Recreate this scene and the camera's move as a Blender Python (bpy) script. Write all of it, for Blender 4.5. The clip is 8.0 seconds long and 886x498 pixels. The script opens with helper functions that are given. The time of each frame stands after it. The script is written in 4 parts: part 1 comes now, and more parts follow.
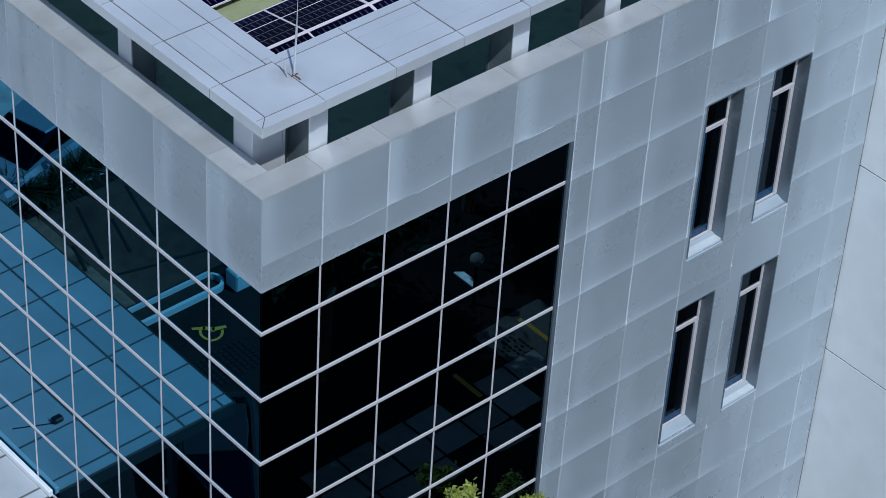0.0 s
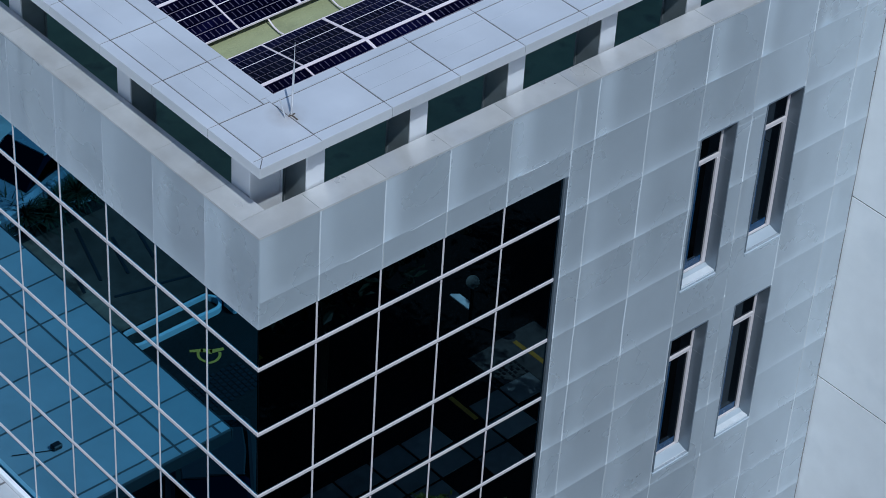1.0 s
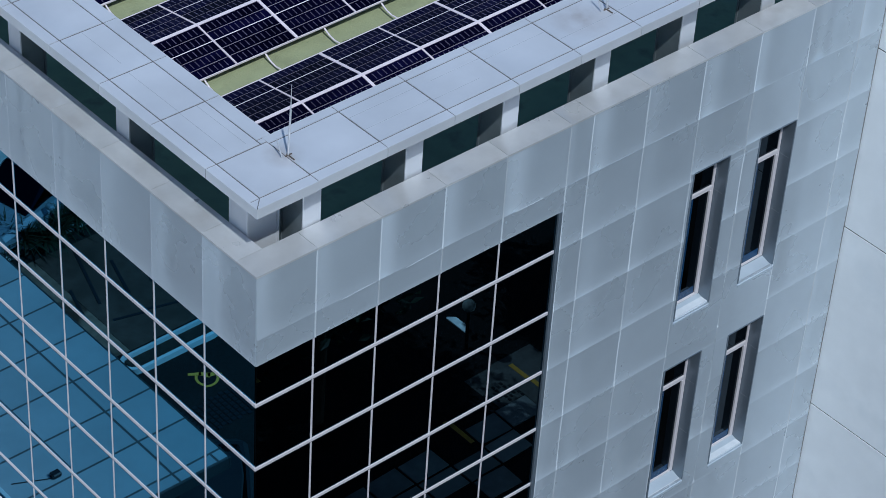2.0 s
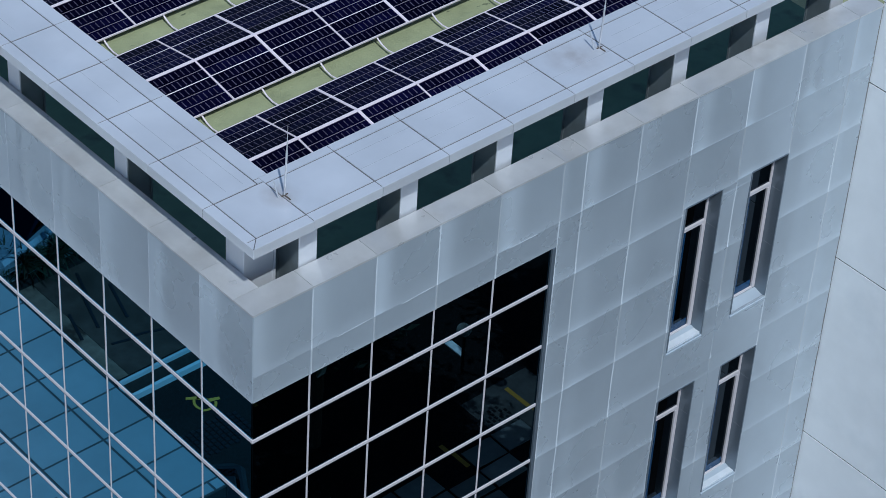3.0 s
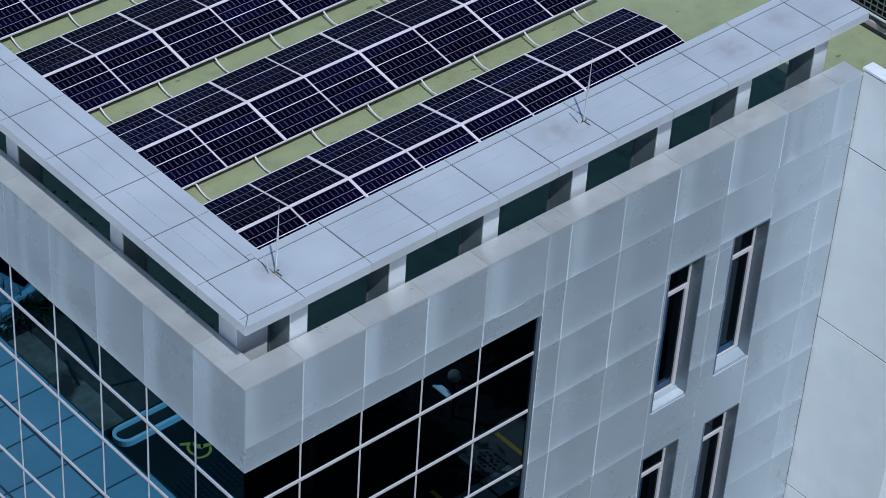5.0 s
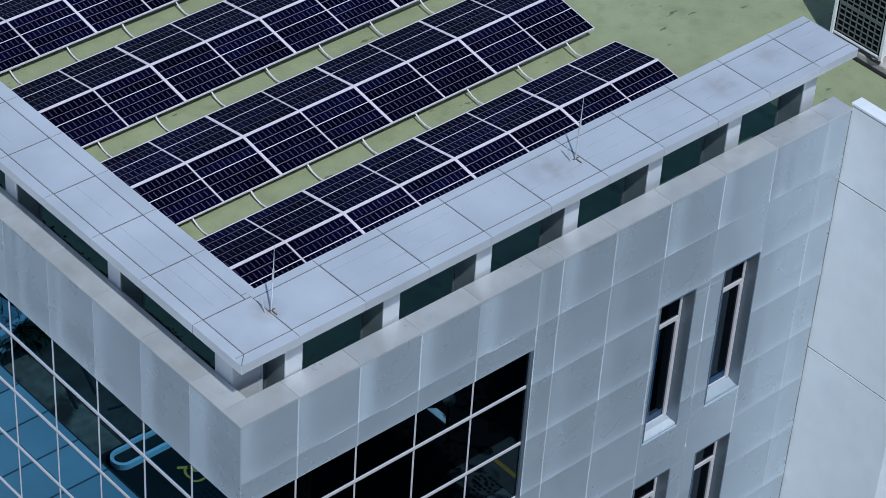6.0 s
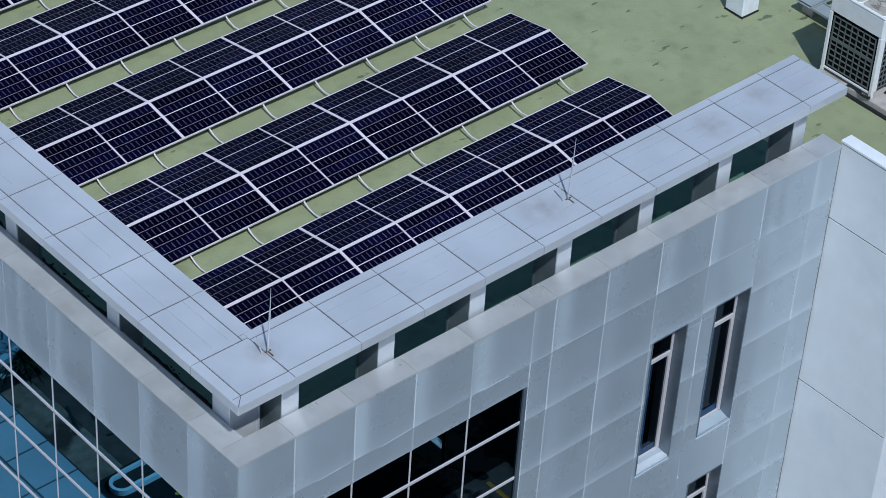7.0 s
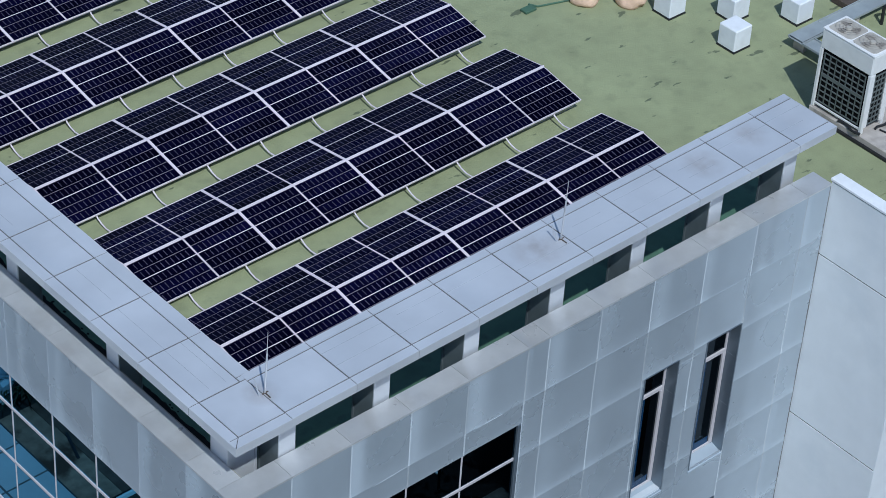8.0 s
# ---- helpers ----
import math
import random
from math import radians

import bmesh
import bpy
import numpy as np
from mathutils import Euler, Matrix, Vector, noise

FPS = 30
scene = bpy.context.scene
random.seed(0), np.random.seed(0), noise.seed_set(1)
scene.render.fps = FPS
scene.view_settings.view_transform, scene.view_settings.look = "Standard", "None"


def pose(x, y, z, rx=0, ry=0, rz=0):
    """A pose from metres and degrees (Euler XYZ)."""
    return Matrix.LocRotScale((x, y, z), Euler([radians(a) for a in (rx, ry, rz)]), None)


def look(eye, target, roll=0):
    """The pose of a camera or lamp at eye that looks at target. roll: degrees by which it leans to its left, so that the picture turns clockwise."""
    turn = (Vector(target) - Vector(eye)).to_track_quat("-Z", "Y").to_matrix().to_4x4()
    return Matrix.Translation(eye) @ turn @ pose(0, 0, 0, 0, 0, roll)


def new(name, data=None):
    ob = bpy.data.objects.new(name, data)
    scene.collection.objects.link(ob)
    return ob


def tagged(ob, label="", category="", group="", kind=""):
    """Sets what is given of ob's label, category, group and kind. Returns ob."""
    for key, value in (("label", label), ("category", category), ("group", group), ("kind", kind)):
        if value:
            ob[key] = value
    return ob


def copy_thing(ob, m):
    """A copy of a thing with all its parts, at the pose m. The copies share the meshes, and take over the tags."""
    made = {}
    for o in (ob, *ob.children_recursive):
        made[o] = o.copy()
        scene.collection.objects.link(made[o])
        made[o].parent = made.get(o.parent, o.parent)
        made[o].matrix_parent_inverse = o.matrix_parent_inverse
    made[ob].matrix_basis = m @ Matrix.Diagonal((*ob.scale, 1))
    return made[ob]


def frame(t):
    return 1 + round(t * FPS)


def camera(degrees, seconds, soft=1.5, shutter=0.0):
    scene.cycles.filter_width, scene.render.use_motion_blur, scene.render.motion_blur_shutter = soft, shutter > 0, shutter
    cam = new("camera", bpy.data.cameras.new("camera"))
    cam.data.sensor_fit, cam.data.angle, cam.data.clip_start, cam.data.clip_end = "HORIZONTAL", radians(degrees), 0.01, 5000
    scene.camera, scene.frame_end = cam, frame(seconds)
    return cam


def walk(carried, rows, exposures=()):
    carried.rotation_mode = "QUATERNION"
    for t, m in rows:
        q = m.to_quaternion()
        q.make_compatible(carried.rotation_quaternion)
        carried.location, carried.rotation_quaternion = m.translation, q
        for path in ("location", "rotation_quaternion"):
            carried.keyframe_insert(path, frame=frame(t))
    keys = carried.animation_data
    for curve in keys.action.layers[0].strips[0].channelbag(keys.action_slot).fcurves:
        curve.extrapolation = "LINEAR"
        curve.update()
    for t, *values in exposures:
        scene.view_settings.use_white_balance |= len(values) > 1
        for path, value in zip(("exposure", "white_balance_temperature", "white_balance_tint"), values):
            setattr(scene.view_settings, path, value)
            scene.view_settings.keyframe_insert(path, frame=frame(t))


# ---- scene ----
cam = camera(19.82, 8.0, soft=0.9)
PATH = [
    (0, (-15.8184, -20.1483, 34.5994), (0.3251, -3.0531, 15.9677), 3.683),
    (0.5, (-15.8141, -20.1379, 34.9165), (0.3335, -3.0594, 16.2731), 3.729),
    (1, (-15.8092, -20.1335, 35.2309), (0.3521, -3.0613, 16.5936), 3.811),
    (1.5, (-15.8040, -20.1349, 35.5438), (0.3651, -3.0673, 16.9090), 3.827),
    (3, (-15.7905, -20.1688, 36.4872), (0.4115, -3.0980, 17.8838), 3.847),
    (3.5, (-15.7878, -20.1886, 36.8077), (0.4168, -3.1173, 18.2071), 3.851),
    (4, (-15.7867, -20.2120, 37.1333), (0.4303, -3.1367, 18.5471), 3.857),
    (4.5, (-15.7876, -20.2385, 37.4654), (0.4385, -3.1678, 18.8831), 3.858),
    (6, (-15.8051, -20.3328, 38.5143), (0.4566, -3.2738, 19.9524), 3.923),
    (6.5, (-15.8172, -20.3677, 38.8859), (0.4520, -3.3073, 20.3317), 3.893),
    (7, (-15.8330, -20.4037, 39.2706), (0.4523, -3.3377, 20.7357), 3.910),
    (7.5, (-15.8529, -20.4402, 39.6698), (0.4416, -3.3764, 21.1410), 3.876),
    (8, (-15.8773, -20.4770, 40.0848), (0.4296, -3.4122, 21.5678), 3.914),
]
EXPOSURE = [(0.0, 0.0, 5250, 5), (8.0, 0.0, 5250, 5)]
walk(cam, [(t, look(eye, target, roll)) for t, eye, target, roll in PATH], EXPOSURE)

# ---- sky and sun ----
SUN_WAY = Vector((-0.36, -0.68, 1.0)).normalized()
world = bpy.data.worlds.new("sky")
scene.world = world
world.use_nodes = True
wn = world.node_tree.nodes
sky = wn.new("ShaderNodeTexSky")
sky.sky_type, sky.sun_disc = "NISHITA", False
sky.sun_elevation = math.asin(SUN_WAY.z)
sky.sun_rotation = math.atan2(SUN_WAY.x, SUN_WAY.y)
world.node_tree.links.new(sky.outputs[0], wn["Background"].inputs[0])
wn["Background"].inputs[1].default_value = 0.080
sun_data = bpy.data.lights.new("sun", "SUN")
sun_data.energy, sun_data.angle, sun_data.color = 3.12, radians(0.6), (1.0, 0.95, 0.88)
sun = new("sun", sun_data)
sun.matrix_world = look(SUN_WAY * 60, (0, 0, 0))


# ---- materials ----
def material(name, colour, rough=0.5, metal=0.0, vary=0.06, grain=8.0, stain=0.0, stain_size=0.7, stain_colour=(0.1, 0.09, 0.07),
             bump=0.0, bump_size=40.0, piece=0.0, gloss=0.5, mirror=False, marks=0.0, spots=()):
    """A surface with fine grain, larger cloudy variation, stains, relief and a small shift from piece to piece."""
    m = bpy.data.materials.new(name)
    m.use_nodes = True
    nt = m.node_tree
    nodes, link = nt.nodes, nt.links.new
    bsdf = nodes["Principled BSDF"]
    coord = nodes.new("ShaderNodeNewGeometry")

    def noise_at(size, detail=4.0):
        n = nodes.new("ShaderNodeTexNoise")
        n.inputs["Scale"].default_value, n.inputs["Detail"].default_value = size, detail
        link(coord.outputs["Position"], n.inputs["Vector"])
        return n.outputs["Fac"]

    def ramp(source, lo, hi, a=0.3, b=0.7):
        r = nodes.new("ShaderNodeMapRange")
        r.inputs[1].default_value, r.inputs[2].default_value = a, b
        r.inputs[3].default_value, r.inputs[4].default_value = lo, hi
        link(source, r.inputs[0])
        return r.outputs[0]

    def times(a, b):
        n = nodes.new("ShaderNodeMath")
        n.operation = "MULTIPLY"
        link(a, n.inputs[0])
        link(b, n.inputs[1])
        return n.outputs[0]

    value = times(ramp(noise_at(grain), 1 - vary, 1 + vary), ramp(noise_at(0.55), 1 - vary, 1 + vary))
    if piece:
        info = nodes.new("ShaderNodeObjectInfo")
        value = times(value, ramp(info.outputs["Random"], 1 - piece, 1 + piece, 0.0, 1.0))
    base = nodes.new("ShaderNodeVectorMath")
    base.operation = "SCALE"
    base.inputs[0].default_value = colour
    link(value, base.inputs["Scale"])
    out = base.outputs[0]
    if stain:
        mix = nodes.new("ShaderNodeMix")
        mix.data_type = "RGBA"
        link(ramp(noise_at(1 / stain_size, 8.0), 0.0, stain, 0.55, 0.80), mix.inputs["Factor"])
        link(out, mix.inputs[6])
        mix.inputs[7].default_value = (*stain_colour, 1)
        out = mix.outputs[2]
    def blend(factor, colour_b):
        mix = nodes.new("ShaderNodeMix")
        mix.data_type = "RGBA"
        link(factor, mix.inputs["Factor"])
        link(out, mix.inputs[6])
        mix.inputs[7].default_value = (*colour_b, 1)
        return mix.outputs[2]

    if marks:
        stretch = nodes.new("ShaderNodeMapping")
        stretch.inputs["Scale"].default_value = (1.0, 2.6, 1.0)
        stretch.inputs["Rotation"].default_value = (0, 0, 0.6)
        link(coord.outputs["Position"], stretch.inputs["Vector"])
        fine = nodes.new("ShaderNodeTexNoise")
        fine.inputs["Scale"].default_value, fine.inputs["Detail"].default_value = 1.7, 6.0
        link(stretch.outputs[0], fine.inputs["Vector"])
        out = blend(ramp(fine.outputs["Fac"], 0.0, marks, 0.655, 0.685), stain_colour)
    for sx, sy, sz, sr, amount in spots:
        far = nodes.new("ShaderNodeVectorMath")
        far.operation = "DISTANCE"
        link(coord.outputs["Position"], far.inputs[0])
        far.inputs[1].default_value = (sx, sy, sz)
        out = blend(times(ramp(far.outputs["Value"], amount, 0.0, 0.05, sr), ramp(noise_at(5.0), 0.4, 1.2)), (0.30, 0.23, 0.18))
    link(out, bsdf.inputs["Base Color"])
    if mirror:
        bsdf.inputs["Roughness"].default_value = rough
    else:
        link(ramp(noise_at(grain * 0.6), max(rough - 0.06, 0.02), rough + 0.06), bsdf.inputs["Roughness"])
    bsdf.inputs["Metallic"].default_value = metal
    bsdf.inputs["Specular IOR Level"].default_value = gloss
    if bump:
        b = nodes.new("ShaderNodeBump")
        b.inputs["Strength"].default_value, b.inputs["Distance"].default_value = 1.0, bump
        link(noise_at(bump_size), b.inputs["Height"])
        link(b.outputs[0], bsdf.inputs["Normal"])
    return m


SILVER = material("silver_composite_panel", (0.462, 0.507, 0.542), 0.29, 0.43, 0.03, 1.4, piece=0.03, bump=0.012, bump_size=0.8)
COPING = material("silver_coping_panel", (0.688, 0.690, 0.704), 0.38, 0.40, 0.05, 1.3, piece=0.03, bump=0.02, bump_size=0.8, stain=0.25, stain_size=1.6, stain_colour=(0.38, 0.34, 0.31),
                  spots=((6.44, 0.73, 16.1, 0.55, 0.42), (10.07, 0.74, 16.1, 0.42, 0.45), (11.26, 0.85, 16.1, 0.40, 0.34), (1.00, 0.72, 16.1, 0.32, 0.42)))
SILL = material("pale_blue_sill_sheet", (0.44, 0.49, 0.53), 0.36, 0.30, 0.04, 2.0)
LEDGE = material("weathered_ledge_panel", (0.590, 0.580, 0.565), 0.32, 0.38, 0.06, 3.0, piece=0.07, stain=0.55, stain_size=0.8, stain_colour=(0.36, 0.32, 0.28))
WHITE_PANEL = material("white_composite_panel", (0.815, 0.815, 0.800), 0.45, 0.05, 0.03, 2.0, stain=0.5, stain_size=1.8, stain_colour=(0.50, 0.54, 0.56))
CANOPY_PANEL = material("pale_canopy_panel", (0.47, 0.48, 0.49), 0.5, 0.1, 0.05, 2.0, stain=0.9, stain_size=1.0, stain_colour=(0.36, 0.37, 0.38), piece=0.06)
# Dull grey, darkened further to hold the shade on the fin flanks.
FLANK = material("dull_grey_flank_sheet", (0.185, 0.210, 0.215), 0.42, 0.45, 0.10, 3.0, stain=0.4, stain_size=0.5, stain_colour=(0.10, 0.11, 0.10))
# Canopy fascia, and the shadow strips painted in under the transoms.
TRIM_AND_SHADE = material("dark_grey_trim", (0.05, 0.053, 0.056), 0.5, 0.2, 0.05)
WHITE_PAINT = material("white_paint", (0.78, 0.78, 0.78), 0.5, 0.0, 0.04, 6.0, stain=0.2, stain_size=0.3, stain_colour=(0.4, 0.37, 0.33))
SEALANT = material("pale_sealant", (0.49, 0.515, 0.53), 0.5, 0.0, 0.05, piece=0.22)
GREY_SEALANT = material("grey_sealant", (0.12, 0.115, 0.115), 0.7, 0.0, 0.08)
FAINT = material("faint_seam_grey", (0.40, 0.41, 0.43), 0.5, 0.2, 0.1, 3.0)
MULLION = material("mullion_aluminium", (0.64, 0.585, 0.58), 0.40, 0.2, 0.02, 5.0)
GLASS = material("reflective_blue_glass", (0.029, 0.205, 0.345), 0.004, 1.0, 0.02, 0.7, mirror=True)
# Same glass as the west side, darkened to paint in its black reflections.
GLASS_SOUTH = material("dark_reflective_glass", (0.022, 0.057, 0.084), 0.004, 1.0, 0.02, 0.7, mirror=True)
DARK_GLASS = material("dark_window_glass", (0.005, 0.016, 0.028), 0.01, 1.0, 0.02, 0.7, mirror=True)
# Blue strips on the panes; the bottom one paints in the sill's reflection.
PANE_BLUE = material("dark_blue_tint", (0.008, 0.036, 0.090), 0.25, 0.0, 0.2, 3.0, gloss=0.4)
DARK_CORE = material("dark_interior", (0.01, 0.01, 0.012), 0.8)
REVEAL = material("metal_reveal", (0.19, 0.225, 0.26), 0.42, 0.6, 0.03, 0.8)
# Deck green darkened for the shade under the coping; also colours the conduit.
SHADE_AND_CONDUIT = material("dark_green_gutter_coating", (0.072, 0.140, 0.085), 0.7, 0.0, 0.15, 2.5, stain=0.9, stain_size=0.4, stain_colour=(0.02, 0.025, 0.02))
DECK = material("green_roof_coating", (0.292, 0.310, 0.165), 0.75, 0.0, 0.07, 2.5, marks=0.95, stain=0.35, stain_size=0.35, stain_colour=(0.11, 0.125, 0.07), bump=0.01, bump_size=30)
CELL = material("solar_cell", (0.0014, 0.0013, 0.0105), 0.30, 0.0, 0.35, 5.0, piece=0.5, gloss=0.02)
DASH = material("cell_gap_grey", (0.070, 0.062, 0.098), 0.4, 0.0, 0.35, 9.0, gloss=0.05)
BACKING = material("module_backing", (0.215, 0.19, 0.225), 0.4, 0.0, 0.05, gloss=0.1)
FRAME = material("module_frame", (0.80, 0.71, 0.73), 0.45, 0.10, 0.04)
CONCRETE = material("concrete", (0.36, 0.34, 0.30), 0.85, 0.0, 0.12, 6.0, stain=0.4, stain_size=0.6, bump=0.006)
GREY_METAL = material("grey_metal", (0.30, 0.33, 0.35), 0.45, 0.5, 0.05)
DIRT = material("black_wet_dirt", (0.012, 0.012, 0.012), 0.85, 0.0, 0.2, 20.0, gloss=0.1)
BLACK = material("black_plastic", (0.015, 0.015, 0.017), 0.5)
CREAM = material("cream_steel", (0.77, 0.75, 0.72), 0.45, 0.0, 0.03, stain=0.15, stain_size=0.4)
GRILLE = material("dull_grey_guard", (0.13, 0.145, 0.14), 0.6, 0.2, 0.1)
BEIGE = material("beige_fan_guard", (0.44, 0.40, 0.34), 0.7, 0.0, 0.12, 9.0)
TRAY = material("dull_tray_steel", (0.33, 0.355, 0.355), 0.55, 0.1, 0.1, 4.0, stain=0.3, stain_size=0.5)
PLINTH = material("pale_plinth_concrete", (0.47, 0.42, 0.37), 0.85, 0.0, 0.14, 6.0, stain=0.75, stain_size=0.55, stain_colour=(0.13, 0.105, 0.08), bump=0.006)
COIL = material("black_coil", (0.005, 0.005, 0.006), 0.8, 0.0, 0.1, gloss=0.1)
BRIGHT_METAL = material("bright_white_sheet", (0.80, 0.82, 0.82), 0.55, 0.5, 0.03)
CAR_PAINT = material("blue_grey_car_paint", (0.26, 0.31, 0.36), 0.25, 0.2, 0.03)
ROD = material("galvanised_rod", (0.62, 0.62, 0.63), 0.4, 0.7, 0.05)
RUST = material("rusty_plate", (0.085, 0.065, 0.05), 0.8, 0.1, 0.2, 20.0)
ASPHALT = material("asphalt", (0.021, 0.021, 0.021), 0.9, 0.0, 0.2, 12.0, stain=0.5, stain_size=1.5, stain_colour=(0.03, 0.03, 0.032), bump=0.01, gloss=0.1)
PAVING = material("grey_paving", (0.34, 0.33, 0.31), 0.85, 0.0, 0.12, 5.0, piece=0.15, stain=0.4, stain_size=0.8, bump=0.006)
DULL_PAVING = material("dull_paving", (0.17, 0.16, 0.145), 0.85, 0.0, 0.2, 5.0, stain=0.8, stain_size=0.4, stain_colour=(0.04, 0.04, 0.04), gloss=0.1)
YARD = material("worn_brown_yard", (0.21, 0.145, 0.105), 0.85, 0.0, 0.25, 4.0, stain=3.0, stain_size=1.1, stain_colour=(0.06, 0.04, 0.03), gloss=0.15)
# Yard concrete with a straight-edged shadow put into its colour.
SHADOWED_YARD = material("dark_yard_concrete", (0.085, 0.060, 0.048), 0.85, 0.0, 0.2, 4.0, stain=0.9, stain_size=1.0, stain_colour=(0.03, 0.025, 0.02), gloss=0.1)
PAD = material("pale_concrete", (0.50, 0.50, 0.48), 0.85, 0.0, 0.12, 4.0, stain=0.5, stain_size=0.8, stain_colour=(0.12, 0.12, 0.12))
PALE_JOINT = material("grey_white_sealant", (0.50, 0.52, 0.55), 0.5, 0.0, 0.05, piece=0.12)
YELLOW = material("yellow_road_paint", (0.85, 0.45, 0.06), 0.7, 0.0, 0.1, 20.0)
LEAF = material("leaves", (0.20, 0.23, 0.03), 0.5, 0.0, 0.3, 6.0)
LEAF_DARK = material("dark_leaves", (0.02, 0.034, 0.012), 0.6, 0.0, 0.3, 6.0)
BARK = material("bark", (0.12, 0.09, 0.06), 0.9, 0.0, 0.2, 12.0, bump=0.02)
SAND = material("beige_sacking", (0.70, 0.48, 0.33), 0.9, 0.0, 0.12, 9.0, bump=0.01)
SOIL = material("dark_soil", (0.03, 0.025, 0.02), 0.95, 0.0, 0.2)


# ---- mesh helpers ----
def add_box(bm, x0, x1, y0, y1, z0, z1, bevel=0.0):
    made = bmesh.ops.create_cube(bm, size=1.0, matrix=Matrix.Translation(((x0 + x1) / 2, (y0 + y1) / 2, (z0 + z1) / 2)) @ Matrix.Diagonal((x1 - x0, y1 - y0, z1 - z0, 1)))
    if bevel:
        edges = list({e for v in made["verts"] for e in v.link_edges})
        bmesh.ops.bevel(bm, geom=edges, offset=bevel, segments=1, affect="EDGES")


def add_bar(bm, a, b, r0, r1=None, sides=8):
    """A round bar from a to b."""
    a, b = Vector(a), Vector(b)
    turn = (b - a).to_track_quat("Z", "Y").to_matrix().to_4x4()
    bmesh.ops.create_cone(bm, cap_ends=True, segments=sides, radius1=r0, radius2=r0 if r1 is None else r1, depth=(b - a).length, matrix=Matrix.Translation((a + b) / 2) @ turn)


def box_mesh(x0, x1, y0, y1, z0, z1, bevel=0.0):
    bm = bmesh.new()
    add_box(bm, x0, x1, y0, y1, z0, z1, bevel)
    return bm


def to_mesh(name, bm, mat, smooth=False):
    me = bpy.data.meshes.new(name)
    bmesh.ops.recalc_face_normals(bm, faces=bm.faces)
    bm.to_mesh(me)
    bm.free()
    me.materials.append(mat)
    if smooth:
        me.shade_smooth()
    return me


def thing(name, bm, mat, label="", category="", group="", kind="", smooth=False):
    return tagged(new(name, to_mesh(name, bm, mat, smooth)), label, category, group, kind)


def empty(name, label="", category="", group="", kind="", at=None):
    ob = new(name)
    ob.empty_display_size = 0.2
    if at is not None:
        ob.matrix_basis = at
    return tagged(ob, label, category, group, kind)


def part(name, bm, mat, parent, label="", smooth=False):
    ob = new(name, to_mesh(name, bm, mat, smooth))
    ob.parent = parent
    return tagged(ob, label)


def piece(name, me, parent, m):
    """A piece on shared mesh data."""
    ob = new(name, me)
    ob.parent = parent
    ob.matrix_basis = m
    return ob


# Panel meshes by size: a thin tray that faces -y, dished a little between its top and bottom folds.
PANELS = {}


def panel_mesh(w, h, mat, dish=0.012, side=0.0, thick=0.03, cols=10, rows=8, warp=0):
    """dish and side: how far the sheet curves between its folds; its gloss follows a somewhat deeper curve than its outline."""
    key = (round(w, 3), round(h, 3), mat.name, dish, side, warp)
    if key in PANELS:
        return PANELS[key]
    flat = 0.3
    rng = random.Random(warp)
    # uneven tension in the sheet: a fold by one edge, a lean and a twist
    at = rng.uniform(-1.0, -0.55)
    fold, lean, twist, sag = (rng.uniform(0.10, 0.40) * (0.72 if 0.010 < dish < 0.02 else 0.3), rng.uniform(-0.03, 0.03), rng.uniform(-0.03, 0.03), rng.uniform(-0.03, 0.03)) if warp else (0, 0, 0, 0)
    verts, faces, normals = [], [], []
    for i in range(rows + 1):
        for j in range(cols + 1):
            u, v = j / cols * 2 - 1, i / rows * 2 - 1
            verts.append((u * w / 2, -flat * (dish * v * v + side * u * u), v * h / 2))
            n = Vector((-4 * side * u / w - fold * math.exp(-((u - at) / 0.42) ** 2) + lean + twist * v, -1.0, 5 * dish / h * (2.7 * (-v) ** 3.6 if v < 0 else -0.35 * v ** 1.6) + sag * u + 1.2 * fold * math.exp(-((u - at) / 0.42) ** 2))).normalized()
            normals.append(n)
    wide = cols + 1
    for i in range(rows):
        for j in range(cols):
            a = i * wide + j
            faces.append((a, a + 1, a + 1 + wide, a + wide))
    rim = [j for j in range(wide)] + [i * wide + cols for i in range(1, rows + 1)] + [rows * wide + j for j in range(cols - 1, -1, -1)] + [i * wide for i in range(rows - 1, 0, -1)]
    for a, b in zip(rim, rim[1:] + rim[:1]):
        n = len(verts)
        p, q = Vector(verts[a]), Vector(verts[b])
        edge = (q - p).normalized()
        out = Vector((edge.z, 0, -edge.x)).normalized()
        verts += [p, q, Vector((q.x, thick, q.z)), Vector((p.x, thick, p.z))]
        normals += [out] * 4
        faces.append((n, n + 3, n + 2, n + 1))
    me = bpy.data.meshes.new("panel")
    me.from_pydata(verts, [], faces)
    me.materials.append(mat)
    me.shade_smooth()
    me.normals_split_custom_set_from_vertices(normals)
    PANELS[key] = me
    return me


GAP = 0.010
FACE_SOUTH, FACE_WEST, FACE_UP = pose(0, 0, 0), pose(0, 0, 0, 0, 0, -90), pose(0, 0, 0, -90)


def south_panel(parent, x0, x1, z0, z1, mat, y=0.0, dish=0.012, side=0.0):
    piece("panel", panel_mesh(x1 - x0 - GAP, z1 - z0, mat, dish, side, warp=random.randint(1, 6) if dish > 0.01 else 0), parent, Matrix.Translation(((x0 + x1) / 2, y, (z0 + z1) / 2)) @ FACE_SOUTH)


def west_panel(parent, y0, y1, z0, z1, mat, x=0.0, dish=0.012, side=0.0):
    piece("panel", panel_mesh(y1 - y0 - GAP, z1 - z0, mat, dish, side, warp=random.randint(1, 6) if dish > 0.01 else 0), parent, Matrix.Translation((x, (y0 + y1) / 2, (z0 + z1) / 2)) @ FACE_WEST)


